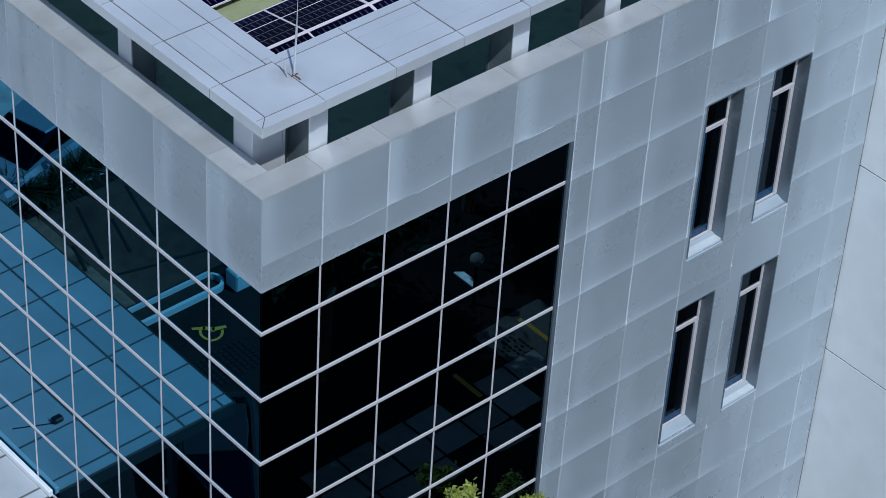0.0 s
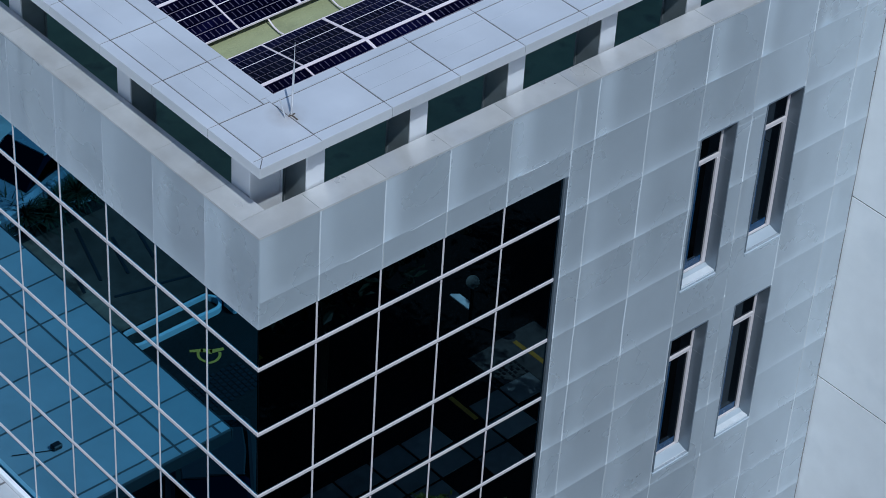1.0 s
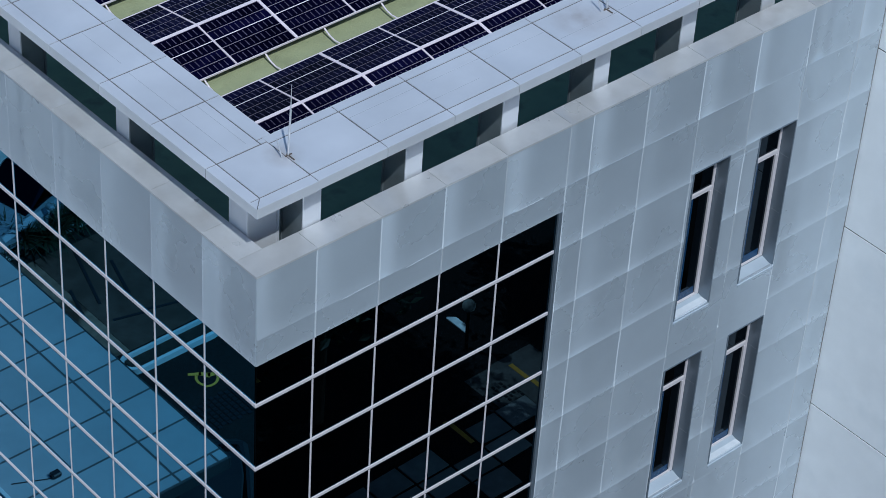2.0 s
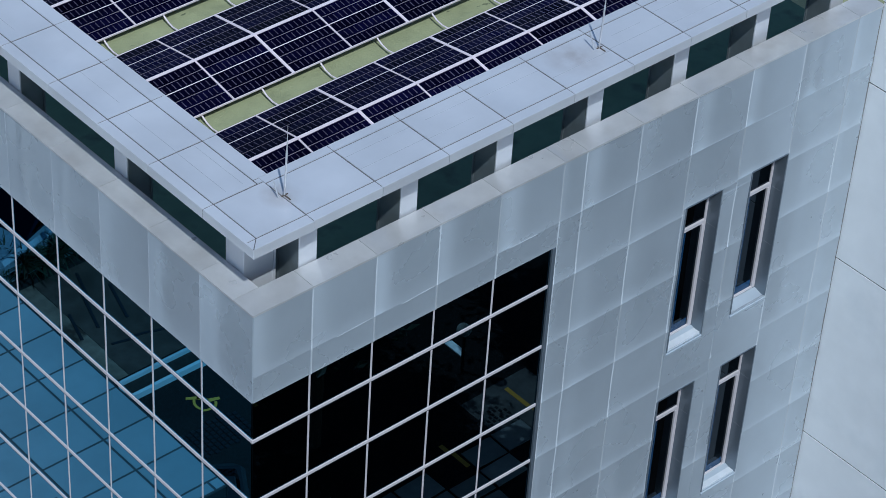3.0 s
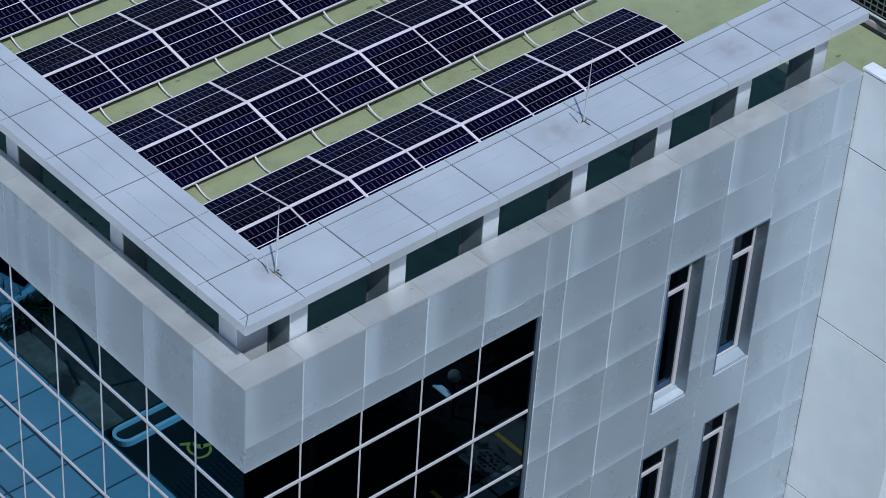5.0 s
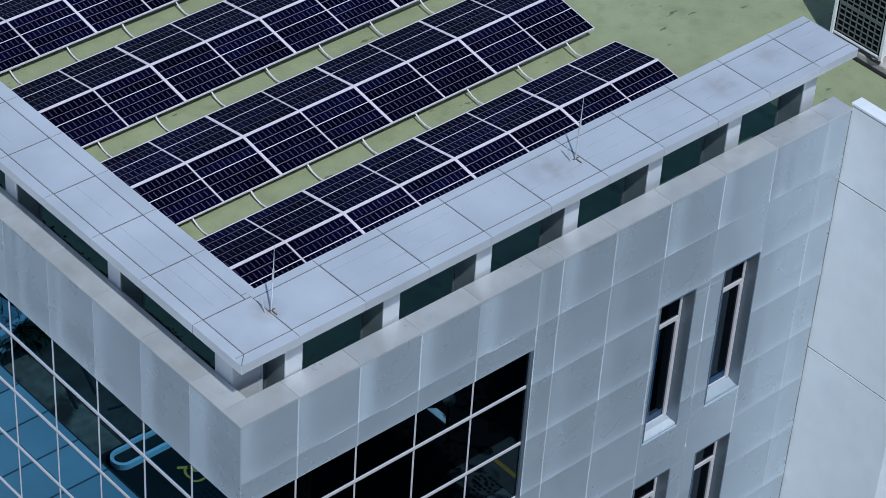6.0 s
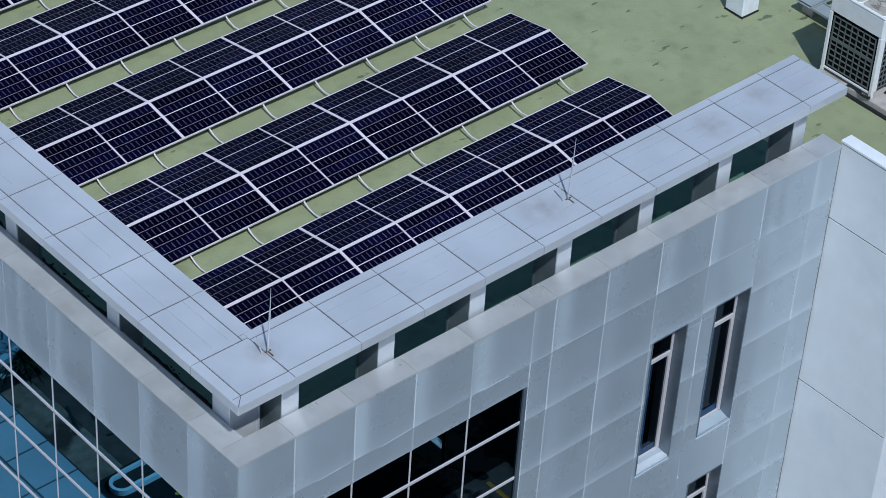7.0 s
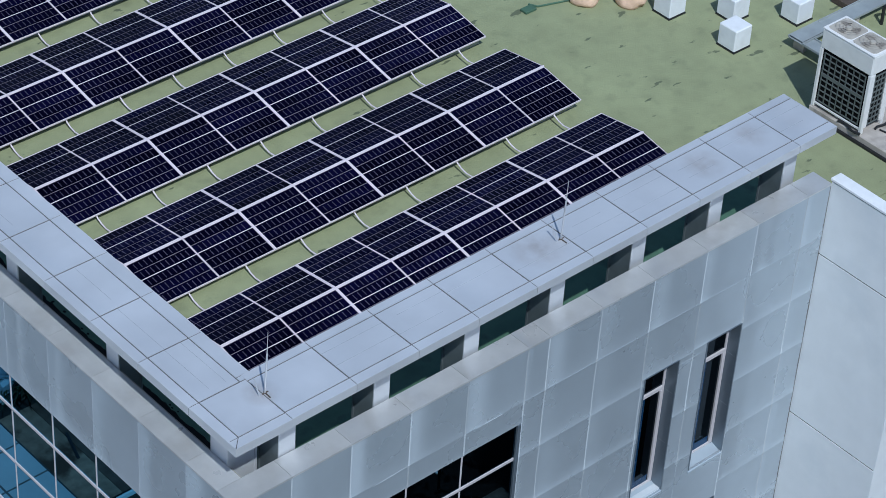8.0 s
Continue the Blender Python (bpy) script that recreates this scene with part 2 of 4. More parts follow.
def top_panel(parent, x0, x1, y0, y1, mat, z, gap=GAP, warped=False):
    piece("panel", panel_mesh(x1 - x0 - gap, y1 - y0 - gap, mat, 0.002, 0.002, warp=random.randint(1, 6) if warped else 0), parent, Matrix.Translation(((x0 + x1) / 2, (y0 + y1) / 2, z)) @ FACE_UP)


# ---- the large structure ----
TOP = 15.0            # top of the facade's parapet band
BAND = TOP - 1.55     # foot of the band over the glass
EAST = 12.60          # end of the south facade
GLASS_EAST = 5.59
NORTH = 24.0
DECK_Z = TOP - 1.45
ROW = 1.18
ROWS_Z = [TOP - 1.10 - ROW * k for k in range(12)]          # panel joints and mullions
COLS_X = [0.0, 1.01, 2.13, 3.28, 4.42, 5.65, 6.10, 7.23, 8.40, 9.61, 10.80, 12.02, EAST]
COLS_Y = [0.0] + [1.17 * k for k in range(1, 20)]
WINDOWS = [(8.47, 9.27, -5.10, -2.15), (9.95, 10.78, -5.05, -2.12), (8.43, 9.28, -9.05, -6.14), (9.93, 10.78, -9.08, -6.15)]

bm = bmesh.new()
bmesh.ops.create_grid(bm, x_segments=8, y_segments=8, size=2500)
ground = thing("ground", bm, ASPHALT, "dark grey asphalt car park round the building", "ground", kind="structure")

# South wall: backing with the window openings left free.
south = empty("wall_south", "silver composite panel facade with narrow recessed windows", "wall", kind="structure")
bm = bmesh.new()
S0, S1 = 0.007, 0.40
add_box(bm, 0.007, EAST, S0, S1, BAND, TOP - 0.012)
xs = [GLASS_EAST + 0.05, 8.45, 9.275, 9.94, 10.78, EAST]
add_box(bm, xs[0], xs[1], S0, S1, 0, BAND)
add_box(bm, xs[2], xs[3], S0, S1, 0, BAND)
add_box(bm, xs[4], xs[5], S0, S1, 0, BAND)
for a, b in ((xs[1], xs[2]), (xs[3], xs[4])):
    for z0, z1 in ((0.0, TOP - 9.06), (TOP - 6.145, TOP - 5.075), (TOP - 2.14, BAND)):
        add_box(bm, a, b, S0, S1, z0, z1)
part("backing", bm, SEALANT, south)


def cut_panels(x0, x1, z0, z1):
    """The rectangles of a panel cell that no window takes up."""
    cells = [(x0, x1, z0, z1)]
    for a, b, c, d in WINDOWS:
        c, d = TOP + c, TOP + d
        rest = []
        for p, q, r, s in cells:
            if b <= p or a >= q or d <= r or c >= s:
                rest.append((p, q, r, s))
                continue
            lo, hi = max(r, c), min(s, d)
            if p < a:
                rest.append((p, a, lo, hi))
            if q > b:
                rest.append((b, q, lo, hi))
            if r < c:
                rest.append((p, q, r, c))
            if s > d:
                rest.append((p, q, d, s))
        cells = rest
    return [c for c in cells if c[1] - c[0] > 0.05 and c[3] - c[2] > 0.05]


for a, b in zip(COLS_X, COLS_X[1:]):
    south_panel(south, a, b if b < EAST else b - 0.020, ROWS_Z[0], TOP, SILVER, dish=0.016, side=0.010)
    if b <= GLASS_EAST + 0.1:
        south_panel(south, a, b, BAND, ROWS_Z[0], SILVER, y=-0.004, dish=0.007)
    else:
        for z1, z0 in zip(ROWS_Z, ROWS_Z[1:]):
            if z0 > 0.5:
                for p, q, r, s in cut_panels(a, b, z0, z1):
                    full = s - r > 1
                    south_panel(south, p, q if q < EAST else q - 0.020, r, s, SILVER, y=0.0 if full else -0.009, dish=0.032 if full else 0.006)



def south_joint(x, z0, z1, dish, side):
    """A bright sealant joint that follows the profile of the panels beside it."""
    piece("joint_strip", panel_mesh(0.022, z1 - z0, SEALANT, dish), south, pose(x, -0.002 - side, (z0 + z1) / 2))


for x in COLS_X[1:-1]:
    south_joint(x, ROWS_Z[0], TOP - 0.004, 0.016, 0.002)
    if x < GLASS_EAST:
        south_joint(x, BAND, ROWS_Z[0], 0.006, 0.009)
        continue
    for z1, z0 in zip(ROWS_Z, ROWS_Z[1:]):
        if z0 > 0.5:
            for p, q, c0, c1 in cut_panels(x - 0.03, x + 0.03, z0, z1):
                if p < x < q:
                    full = c1 - c0 > 1
                    south_joint(x, c0, c1, 0.032 if full else 0.006, 0.0 if full else 0.009)

# Pale slivers painted in for light caught along the band's fold.
for x0, x1, rise in ((1.45, 2.08, 0.03), (2.62, 3.24, 0.05), (4.66, 5.20, 0.0)):
    crease = box_mesh(-(x1 - x0) / 2, (x1 - x0) / 2, -0.006, 0.004, -0.003, 0.002)
    bmesh.ops.transform(crease, matrix=pose((x0 + x1) / 2, -0.004, ROWS_Z[0] - 0.01, 0, -math.degrees(rise), 0), verts=crease.verts)
    part("crease", crease, SEALANT, south)

part("end_trim", box_mesh(EAST - 0.022, EAST - 0.001, 0.001, 0.0065, 0.5, TOP - 0.012), GREY_SEALANT, south, "dark recessed joint beside the wing")

# West wall: band over the glass.
west = empty("wall_west", "silver composite panel band over a blue glass facade", "wall", kind="structure")
part("backing", box_mesh(0.007, 0.40, 0.41, NORTH, BAND, TOP - 0.012), SEALANT, west)
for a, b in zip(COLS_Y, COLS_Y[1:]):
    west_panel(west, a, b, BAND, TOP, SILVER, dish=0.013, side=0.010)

for y in COLS_Y[1:-1]:
    piece("joint_strip", panel_mesh(0.010, TOP - BAND, PALE_JOINT, 0.013), west, pose(-0.004, y, (TOP + BAND) / 2) @ FACE_WEST)

# Parapet ledge: flat trays on top of the band, and the inner face of the parapet.
ledge = empty("parapet_ledge", "weathered silver metal ledge on top of the parapet", "ledge", kind="structure")
part("backing", box_mesh(0.02, EAST, 0.02, 0.40, TOP - 0.011, TOP - 0.006), GREY_SEALANT, ledge)
part("backing", box_mesh(0.02, 0.40, 0.41, NORTH, TOP - 0.011, TOP - 0.006), GREY_SEALANT, ledge)
lx = [0.42] + COLS_X[1:]
for a, b in zip([0.0] + lx[1:], lx[1:]):
    top_panel(ledge, a if a else -0.016, b, -0.016, 0.42, LEDGE, TOP + 0.002, 0.006, True)
ly = [0.42] + COLS_Y[1:]
for a, b in zip(ly, ly[1:]):
    top_panel(ledge, -0.016, 0.42, a, b, LEDGE, TOP + 0.002, 0.006, True)
inner = bmesh.new()
add_box(inner, 0.43, EAST - 0.02, 0.41, 0.50, DECK_Z, TOP - 0.10)
add_box(inner, 0.41, 0.50, 0.51, NORTH, DECK_Z, TOP - 0.10)
part("inner_wall", inner, CONCRETE, ledge)

# Roof deck over the building and its wing.
deck = bmesh.new()
add_box(deck, 0.41, 34.0, 0.41, NORTH, DECK_Z - 0.25, DECK_Z)
add_box(deck, 13.0, 34.0, -2.0, 0.40, DECK_Z - 0.25, DECK_Z - 0.002)
roof = thing("roof_deck", deck, DECK, "flat roof coated in worn pale green waterproofing", "roof", kind="structure")

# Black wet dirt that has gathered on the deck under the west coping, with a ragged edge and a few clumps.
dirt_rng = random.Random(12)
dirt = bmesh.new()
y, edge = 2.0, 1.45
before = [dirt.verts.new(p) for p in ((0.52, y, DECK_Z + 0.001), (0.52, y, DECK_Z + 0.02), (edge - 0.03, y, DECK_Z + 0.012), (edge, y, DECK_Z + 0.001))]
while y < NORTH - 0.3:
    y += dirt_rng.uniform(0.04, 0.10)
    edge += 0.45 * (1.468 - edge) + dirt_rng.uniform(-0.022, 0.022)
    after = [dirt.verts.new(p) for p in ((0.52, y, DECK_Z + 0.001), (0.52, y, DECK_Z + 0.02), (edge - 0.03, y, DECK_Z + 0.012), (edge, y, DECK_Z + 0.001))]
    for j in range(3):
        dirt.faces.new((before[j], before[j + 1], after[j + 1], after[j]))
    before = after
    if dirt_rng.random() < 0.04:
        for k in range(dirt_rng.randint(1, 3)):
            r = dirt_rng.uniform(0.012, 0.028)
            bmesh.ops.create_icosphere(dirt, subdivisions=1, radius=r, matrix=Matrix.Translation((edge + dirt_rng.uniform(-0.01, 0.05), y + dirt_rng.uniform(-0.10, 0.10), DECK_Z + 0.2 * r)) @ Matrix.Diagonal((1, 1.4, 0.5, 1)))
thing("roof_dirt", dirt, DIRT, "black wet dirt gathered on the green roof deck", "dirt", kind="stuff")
# Strips along the parapet that put the coping's shade into the deck colour.
shade_bm = bmesh.new()
add_box(shade_bm, 0.51, 2.58, 0.51, NORTH - 0.2, DECK_Z + 0.001, DECK_Z + 0.006)
add_box(shade_bm, 2.581, 13.3, 0.51, 2.74, DECK_Z + 0.001, DECK_Z + 0.006)
part("gutter", shade_bm, SHADE_AND_CONDUIT, roof, "stained green deck darkened for the shade along the parapet")
core = bmesh.new()
add_box(core, 0.22, EAST, 0.45, NORTH, 0, DECK_Z - 0.26)
add_box(core, 13.0, 34.0, -1.8, NORTH, 0, DECK_Z - 0.27)
part("core", core, DARK_CORE, roof)

# Wing: a tall white wall that stands forward of the south facade.
wing = empty("wall_wing", "plain white panel wall of the projecting wing", "wall", kind="structure")
WING_Y = -2.02
part("backing", box_mesh(EAST + 0.008, EAST + 0.22, WING_Y + 0.02, 0.0, 0, TOP + 0.05), GREY_SEALANT, wing)
part("backing", box_mesh(EAST + 0.41, 34.0, WING_Y + 0.02, WING_Y + 0.4, 0, TOP + 0.05), GREY_SEALANT, wing)
wz = [TOP + 0.05, TOP - 1.50, TOP - 5.13, TOP - 9.14, TOP - 13.1, 0.02]
for z1, z0 in zip(wz, wz[1:]):
    west_panel(wing, WING_Y, 0.005, z0 + 0.014, z1 - 0.014, WHITE_PANEL, EAST, 0.004)
    for k in range(6):
        south_panel(wing, EAST + 3.5 * k, EAST + 3.5 * (k + 1), z0, z1, WHITE_PANEL, WING_Y, 0.004)
part("cap", box_mesh(EAST - 0.012, EAST + 0.24, WING_Y - 0.02, 0.03, TOP + 0.052, TOP + 0.11, 0.01), WHITE_PAINT, wing, "white painted wall cap")
part("cap", box_mesh(EAST + 0.245, 34.0, WING_Y - 0.02, WING_Y + 0.2, TOP + 0.052, TOP + 0.11, 0.01), WHITE_PAINT, wing, "white painted wall cap")


closing = empty("wall_north", "plain pale rear wall of the building", "wall", kind="structure")
part("backing", box_mesh(0.45, 34.0, NORTH + 0.005, NORTH + 0.3, 0, TOP), WHITE_PANEL, closing)
closing = empty("wall_east", "plain pale end wall of the building", "wall", kind="structure")
part("backing", box_mesh(34.005, 34.3, WING_Y, NORTH + 0.3, 0, TOP), WHITE_PANEL, closing)


# ---- curtain glass ----
def glass_pane(w, h, mat):
    return to_mesh("pane", box_mesh(-w / 2, w / 2, -0.006, 0.006, -h / 2, h / 2), mat)


PANES = {}


def pane(parent, w, h, m, mat):
    key = (round(w, 3), round(h, 3), mat.name)
    if key not in PANES:
        PANES[key] = glass_pane(w, h, mat)
    tilt = pose(0, 0, 0, random.uniform(-0.10, 0.10), 0, random.uniform(-0.10, 0.10))
    piece("pane", PANES[key], parent, m @ tilt)


GLASS_Y = 0.030
gz = [BAND] + [z for z in ROWS_Z if z < BAND - 0.2 and z > 0.3]
curtain_s = empty("curtain_wall_south", "reflective glass darkened for its black reflections, with slim silver mullions", "glass facade", kind="structure")
gx = [0.03] + COLS_X[1:5] + [GLASS_EAST]
for a, b in zip(gx, gx[1:]):
    for z1, z0 in zip(gz, gz[1:]):
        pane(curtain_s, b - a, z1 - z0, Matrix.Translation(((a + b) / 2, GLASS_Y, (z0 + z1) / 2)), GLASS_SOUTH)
for x in gx[1:-1]:
    part("mullion", box_mesh(x - 0.015, x + 0.015, 0.014, 0.06, gz[-1], BAND - 0.004, 0.004), MULLION, curtain_s)
for z in gz[1:]:
    part("transom", box_mesh(0.008, GLASS_EAST - 0.03, 0.008, 0.07, z - 0.030, z + 0.030, 0.006), MULLION, curtain_s)
# Dark strip below each transom in place of its shadow line.
for z in gz[1:]:
    part("gasket", box_mesh(0.008, GLASS_EAST - 0.03, 0.012, 0.06, z - 0.040, z - 0.0305), TRIM_AND_SHADE, curtain_s)
part("edge_trim", box_mesh(GLASS_EAST - 0.022, GLASS_EAST + 0.046, -0.014, 0.08, gz[-1], BAND - 0.004, 0.004), REVEAL, curtain_s, "grey metal edge trim")

curtain_w = empty("curtain_wall_west", "blue reflective glass with slim silver mullions", "glass facade", kind="structure")
for a, b in zip(COLS_Y, COLS_Y[1:]):
    a = max(a, 0.05)
    for z1, z0 in zip(gz, gz[1:]):
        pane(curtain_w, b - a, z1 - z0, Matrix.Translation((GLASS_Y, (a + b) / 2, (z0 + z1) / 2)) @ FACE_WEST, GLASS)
for y in COLS_Y[1:]:
    part("mullion", box_mesh(0.014, 0.06, y - 0.015, y + 0.015, gz[-1], BAND - 0.004, 0.004), MULLION, curtain_w)
for z in gz[1:]:
    part("transom", box_mesh(0.008, 0.07, 0.071, NORTH, z - 0.030, z + 0.030, 0.006), MULLION, curtain_w)
    part("gasket", box_mesh(0.012, 0.06, 0.071, NORTH, z - 0.040, z - 0.0305), TRIM_AND_SHADE, curtain_w)


# ---- narrow windows in the south wall ----
def make_window(number, x0, x1, z0, z1):
    w = empty(f"window_{number}", "narrow recessed window with a pale frame, metal reveals and a sloping sill", "window", group="narrow facade windows", kind="structure")
    z0, z1 = TOP + z0, TOP + z1
    d = 0.21
    part("reveal", box_mesh(x1 - 0.012, x1 + 0.012, -0.020, d + 0.06, z0, z1), REVEAL, w, "brushed metal reveal")
    part("reveal", box_mesh(x0 - 0.012, x0 + 0.012, -0.020, d + 0.06, z0, z1), REVEAL, w, "brushed metal reveal")
    part("reveal", box_mesh(x0 + 0.013, x1 - 0.013, -0.020, d + 0.06, z1 - 0.012, z1 + 0.010), REVEAL, w, "brushed metal reveal")
    sill = bmesh.new()
    pts = [(x0 - 0.005, -0.028, z0 - 0.035), (x1 + 0.005, -0.028, z0 - 0.035), (x1 + 0.005, d, z0 + 0.05), (x0 - 0.005, d, z0 + 0.05)]
    up = [sill.verts.new(p) for p in pts]
    down = [sill.verts.new((p[0], p[1], z0 - 0.08)) for p in pts]
    sill.faces.new(up)
    sill.faces.new(down[::-1])
    for i in range(4):
        sill.faces.new((up[i], down[i], down[(i + 1) % 4], up[(i + 1) % 4]))
    part("sill", sill, SILL, w, "bright sloping sill")
    fx0, fx1, fz0, fz1 = x0 + 0.015, x1 - 0.015, z0 + 0.055, z1 - 0.015
    tz = fz1 - 0.245 * (fz1 - fz0)
    f = bmesh.new()
    for a in ((fx0, fx0 + 0.05, fz0, fz1), (fx1 - 0.045, fx1, fz0, fz1), (fx0 + 0.05, fx1 - 0.05, fz0, fz0 + 0.05), (fx0 + 0.05, fx1 - 0.05, fz1 - 0.05, fz1)):
        add_box(f, a[0], a[1], d, d + 0.06, a[2], a[3], 0.005)
    frame_ob = part("window_frame", f, MULLION, w, "pale aluminium frame")
    part("transom", box_mesh(fx0 + 0.05, fx1 - 0.05, d - 0.01, d + 0.05, tz - 0.04, tz + 0.04, 0.006), MULLION, frame_ob)
    sash = bmesh.new()
    add_box(sash, fx1 - 0.095, fx1 - 0.060, d - 0.015, d + 0.03, fz0 + 0.05, tz - 0.045, 0.004)
    part("sash_stile", sash, MULLION, frame_ob)
    panes = []
    for a, b in ((fz0 + 0.05, tz - 0.04), (tz + 0.04, fz1 - 0.05)):
        panes.append(part("pane", box_mesh(fx0 + 0.05, fx1 - 0.05, d + 0.02, d + 0.035, a, b), DARK_GLASS, w))
    part("tint_strip", box_mesh(fx0 + 0.051, fx0 + 0.335, d + 0.016, d + 0.0195, fz0 + 0.051, tz - 0.041), PANE_BLUE, panes[0], "dark blue strip along the edge of the pane")
    part("tint_strip", box_mesh(fx0 + 0.051, fx0 + 0.285, d + 0.016, d + 0.0195, tz + 0.041, fz1 - 0.051), PANE_BLUE, panes[1], "dark blue strip along the edge of the pane")
    # the sill's reflection in the lower pane, painted as a blue strip
    part("tint_strip", box_mesh(fx0 + 0.336, fx1 - 0.12, d + 0.016, d + 0.0195, fz0 + 0.051, fz0 + 0.20), PANE_BLUE, panes[0], "dark blue strip along the edge of the pane")
    for f in (0.36, 0.74):
        z = z0 + f * (z1 - z0)
        part("reveal_joint", box_mesh(x1 - 0.0135, x1 - 0.0125, 0.02, d - 0.01, z - 0.004, z + 0.004), GREY_METAL, w)
    return w


for i, (a, b, c, d) in enumerate(WINDOWS):
    make_window(i + 1, a, b, c, d)

# ---- roof coping on fins ----
C_TOP, C_LOW, C_IN, W_IN, C_END = TOP + 1.10, TOP + 0.95, 1.19, 1.15, 12.62
TRIM, TRIM_S, TRIM_W = 0.175, 0.16, 0.24     # outer edge strip, inner strips of the south and west legs
coping = empty("roof_coping", "wide silver panel coping carried on short fins", "coping", kind="structure")
part("coping_core", box_mesh(0.012, C_END - 0.012, 0.012, C_IN - 0.012, C_LOW, C_TOP - 0.008), GREY_SEALANT, coping)
part("coping_core", box_mesh(0.012, W_IN - 0.012, C_IN - 0.011, NORTH, C_LOW, C_TOP - 0.008), GREY_SEALANT, coping)
cx = [1.01 + 1.19 * k for k in range(10)] + [C_END]
cy = [1.09] + [1.13 + 1.18 * k for k in range(1, 19)]
for a, b in zip([TRIM] + cx, cx):
    top_panel(coping, a, b, TRIM, cy[0] if a < 0.5 else C_IN - TRIM_S, COPING, C_TOP, 0.027, True)
for a, b in zip([0.0] + cx, cx):
    top_panel(coping, a, b, 0.0, TRIM, COPING, C_TOP, 0.016)
    if a > 0.5:
        top_panel(coping, max(a, W_IN - TRIM_W), b, C_IN - TRIM_S, C_IN, COPING, C_TOP, 0.016)
for a, b in zip(cy, cy[1:]):
    top_panel(coping, TRIM, W_IN - TRIM_W, max(a, C_IN - TRIM_S), b, COPING, C_TOP, 0.027, True)
    top_panel(coping, W_IN - TRIM_W, W_IN, max(a, C_IN), b, COPING, C_TOP, 0.016)
for a, b in zip([TRIM] + cy, cy):
    top_panel(coping, 0.0, TRIM, a, b, COPING, C_TOP, 0.016)
for a, b in zip([0.0] + cx, cx):
    south_panel(coping, a, b, C_LOW - 0.005, C_TOP - 0.002, COPING, 0.0, 0.001)
for a, b in zip([0.0] + cy, cy):
    west_panel(coping, a, b, C_LOW - 0.005, C_TOP - 0.002, COPING, 0.0, 0.001)
top_panel(coping, W_IN - TRIM_W, cx[0], cy[0], C_IN, COPING, C_TOP, 0.016)
part("soffit", box_mesh(0.02, C_END - 0.02, 0.02, C_IN - 0.02, C_LOW - 0.012, C_LOW - 0.004), COPING, coping)
part("soffit", box_mesh(0.02, W_IN - 0.02, C_IN - 0.015, NORTH, C_LOW - 0.012, C_LOW - 0.004), COPING, coping)
mitre = box_mesh(-0.11, 0.11, -0.006, 0.006, -0.002, 0.0012)
bmesh.ops.transform(mitre, matrix=pose(0.085, 0.085, C_TOP, 0, 0, 45), verts=mitre.verts)
part("mitre_joint", mitre, GREY_SEALANT, coping)
seam_rng = random.Random(5)
for a, b in zip(cx[:-1], cx[1:]):
    for y in (0.47 + seam_rng.uniform(-0.05, 0.05), 0.78 + seam_rng.uniform(-0.05, 0.05)):
        if seam_rng.random() < 0.75:
            x0 = a + 0.02 + seam_rng.choice((0.0, 0.0, 0.25))
            part("seam", box_mesh(x0, b - 0.02 - seam_rng.choice((0.0, 0.0, 0.3)), y, y + 0.006, C_TOP - 0.001, C_TOP + 0.0015), FAINT, coping)
for a, b in zip(cy, cy[1:]):
    for x in (0.46 + seam_rng.uniform(-0.08, 0.08), 0.76 + seam_rng.uniform(-0.05, 0.05)):
        if seam_rng.random() < 0.5:
            y0 = max(a, C_IN) + 0.02 + seam_rng.choice((0.0, 0.2))
            part("seam", box_mesh(x, x + 0.005, y0, b - 0.02, C_TOP - 0.001, C_TOP + 0.0015), FAINT, coping)
end_cap = box_mesh(C_END - 0.004, C_END + 0.008, 0.0, C_IN, C_LOW - 0.004, C_TOP - 0.004)
part("end_cap", end_cap, COPING, coping)
part("inner_fascia", box_mesh(C_IN + 0.02, C_END, C_IN - 0.008, C_IN + 0.004, C_LOW - 0.004, C_TOP - 0.006), COPING, coping)
part("inner_fascia", box_mesh(W_IN - 0.008, W_IN + 0.004, C_IN + 0.005, NORTH, C_LOW - 0.004, C_TOP - 0.006), COPING, coping)
FIN_FOOT = DECK_Z - TOP + 0.008     # the fins stand on the deck behind the parapet
FIN_DEEP = 0.44


def fin(m, x0, x1, y0, y1, back):
    """A boxed fin under the coping: silver cover towards the street, dull grey flanks darkened for the shade there, a
    narrow pale return at the back edge.
    """
    key = (x0, x1, y0, y1)
    if key not in FINS:
        r, top = 0.035, 0.95 - 0.013
        if back == "n":
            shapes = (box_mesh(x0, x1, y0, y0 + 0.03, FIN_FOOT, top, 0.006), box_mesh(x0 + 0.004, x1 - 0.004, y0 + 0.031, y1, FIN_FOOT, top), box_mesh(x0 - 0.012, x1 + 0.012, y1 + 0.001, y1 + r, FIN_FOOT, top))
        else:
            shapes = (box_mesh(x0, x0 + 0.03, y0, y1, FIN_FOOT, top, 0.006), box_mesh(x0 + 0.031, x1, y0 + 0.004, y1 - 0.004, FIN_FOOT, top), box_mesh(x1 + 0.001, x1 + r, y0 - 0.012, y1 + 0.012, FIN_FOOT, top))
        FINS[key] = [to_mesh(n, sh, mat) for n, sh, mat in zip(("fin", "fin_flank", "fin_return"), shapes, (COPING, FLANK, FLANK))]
    for me in FINS[key]:
        piece(me.name.split(".")[0], me, coping, m)


FINS = {}
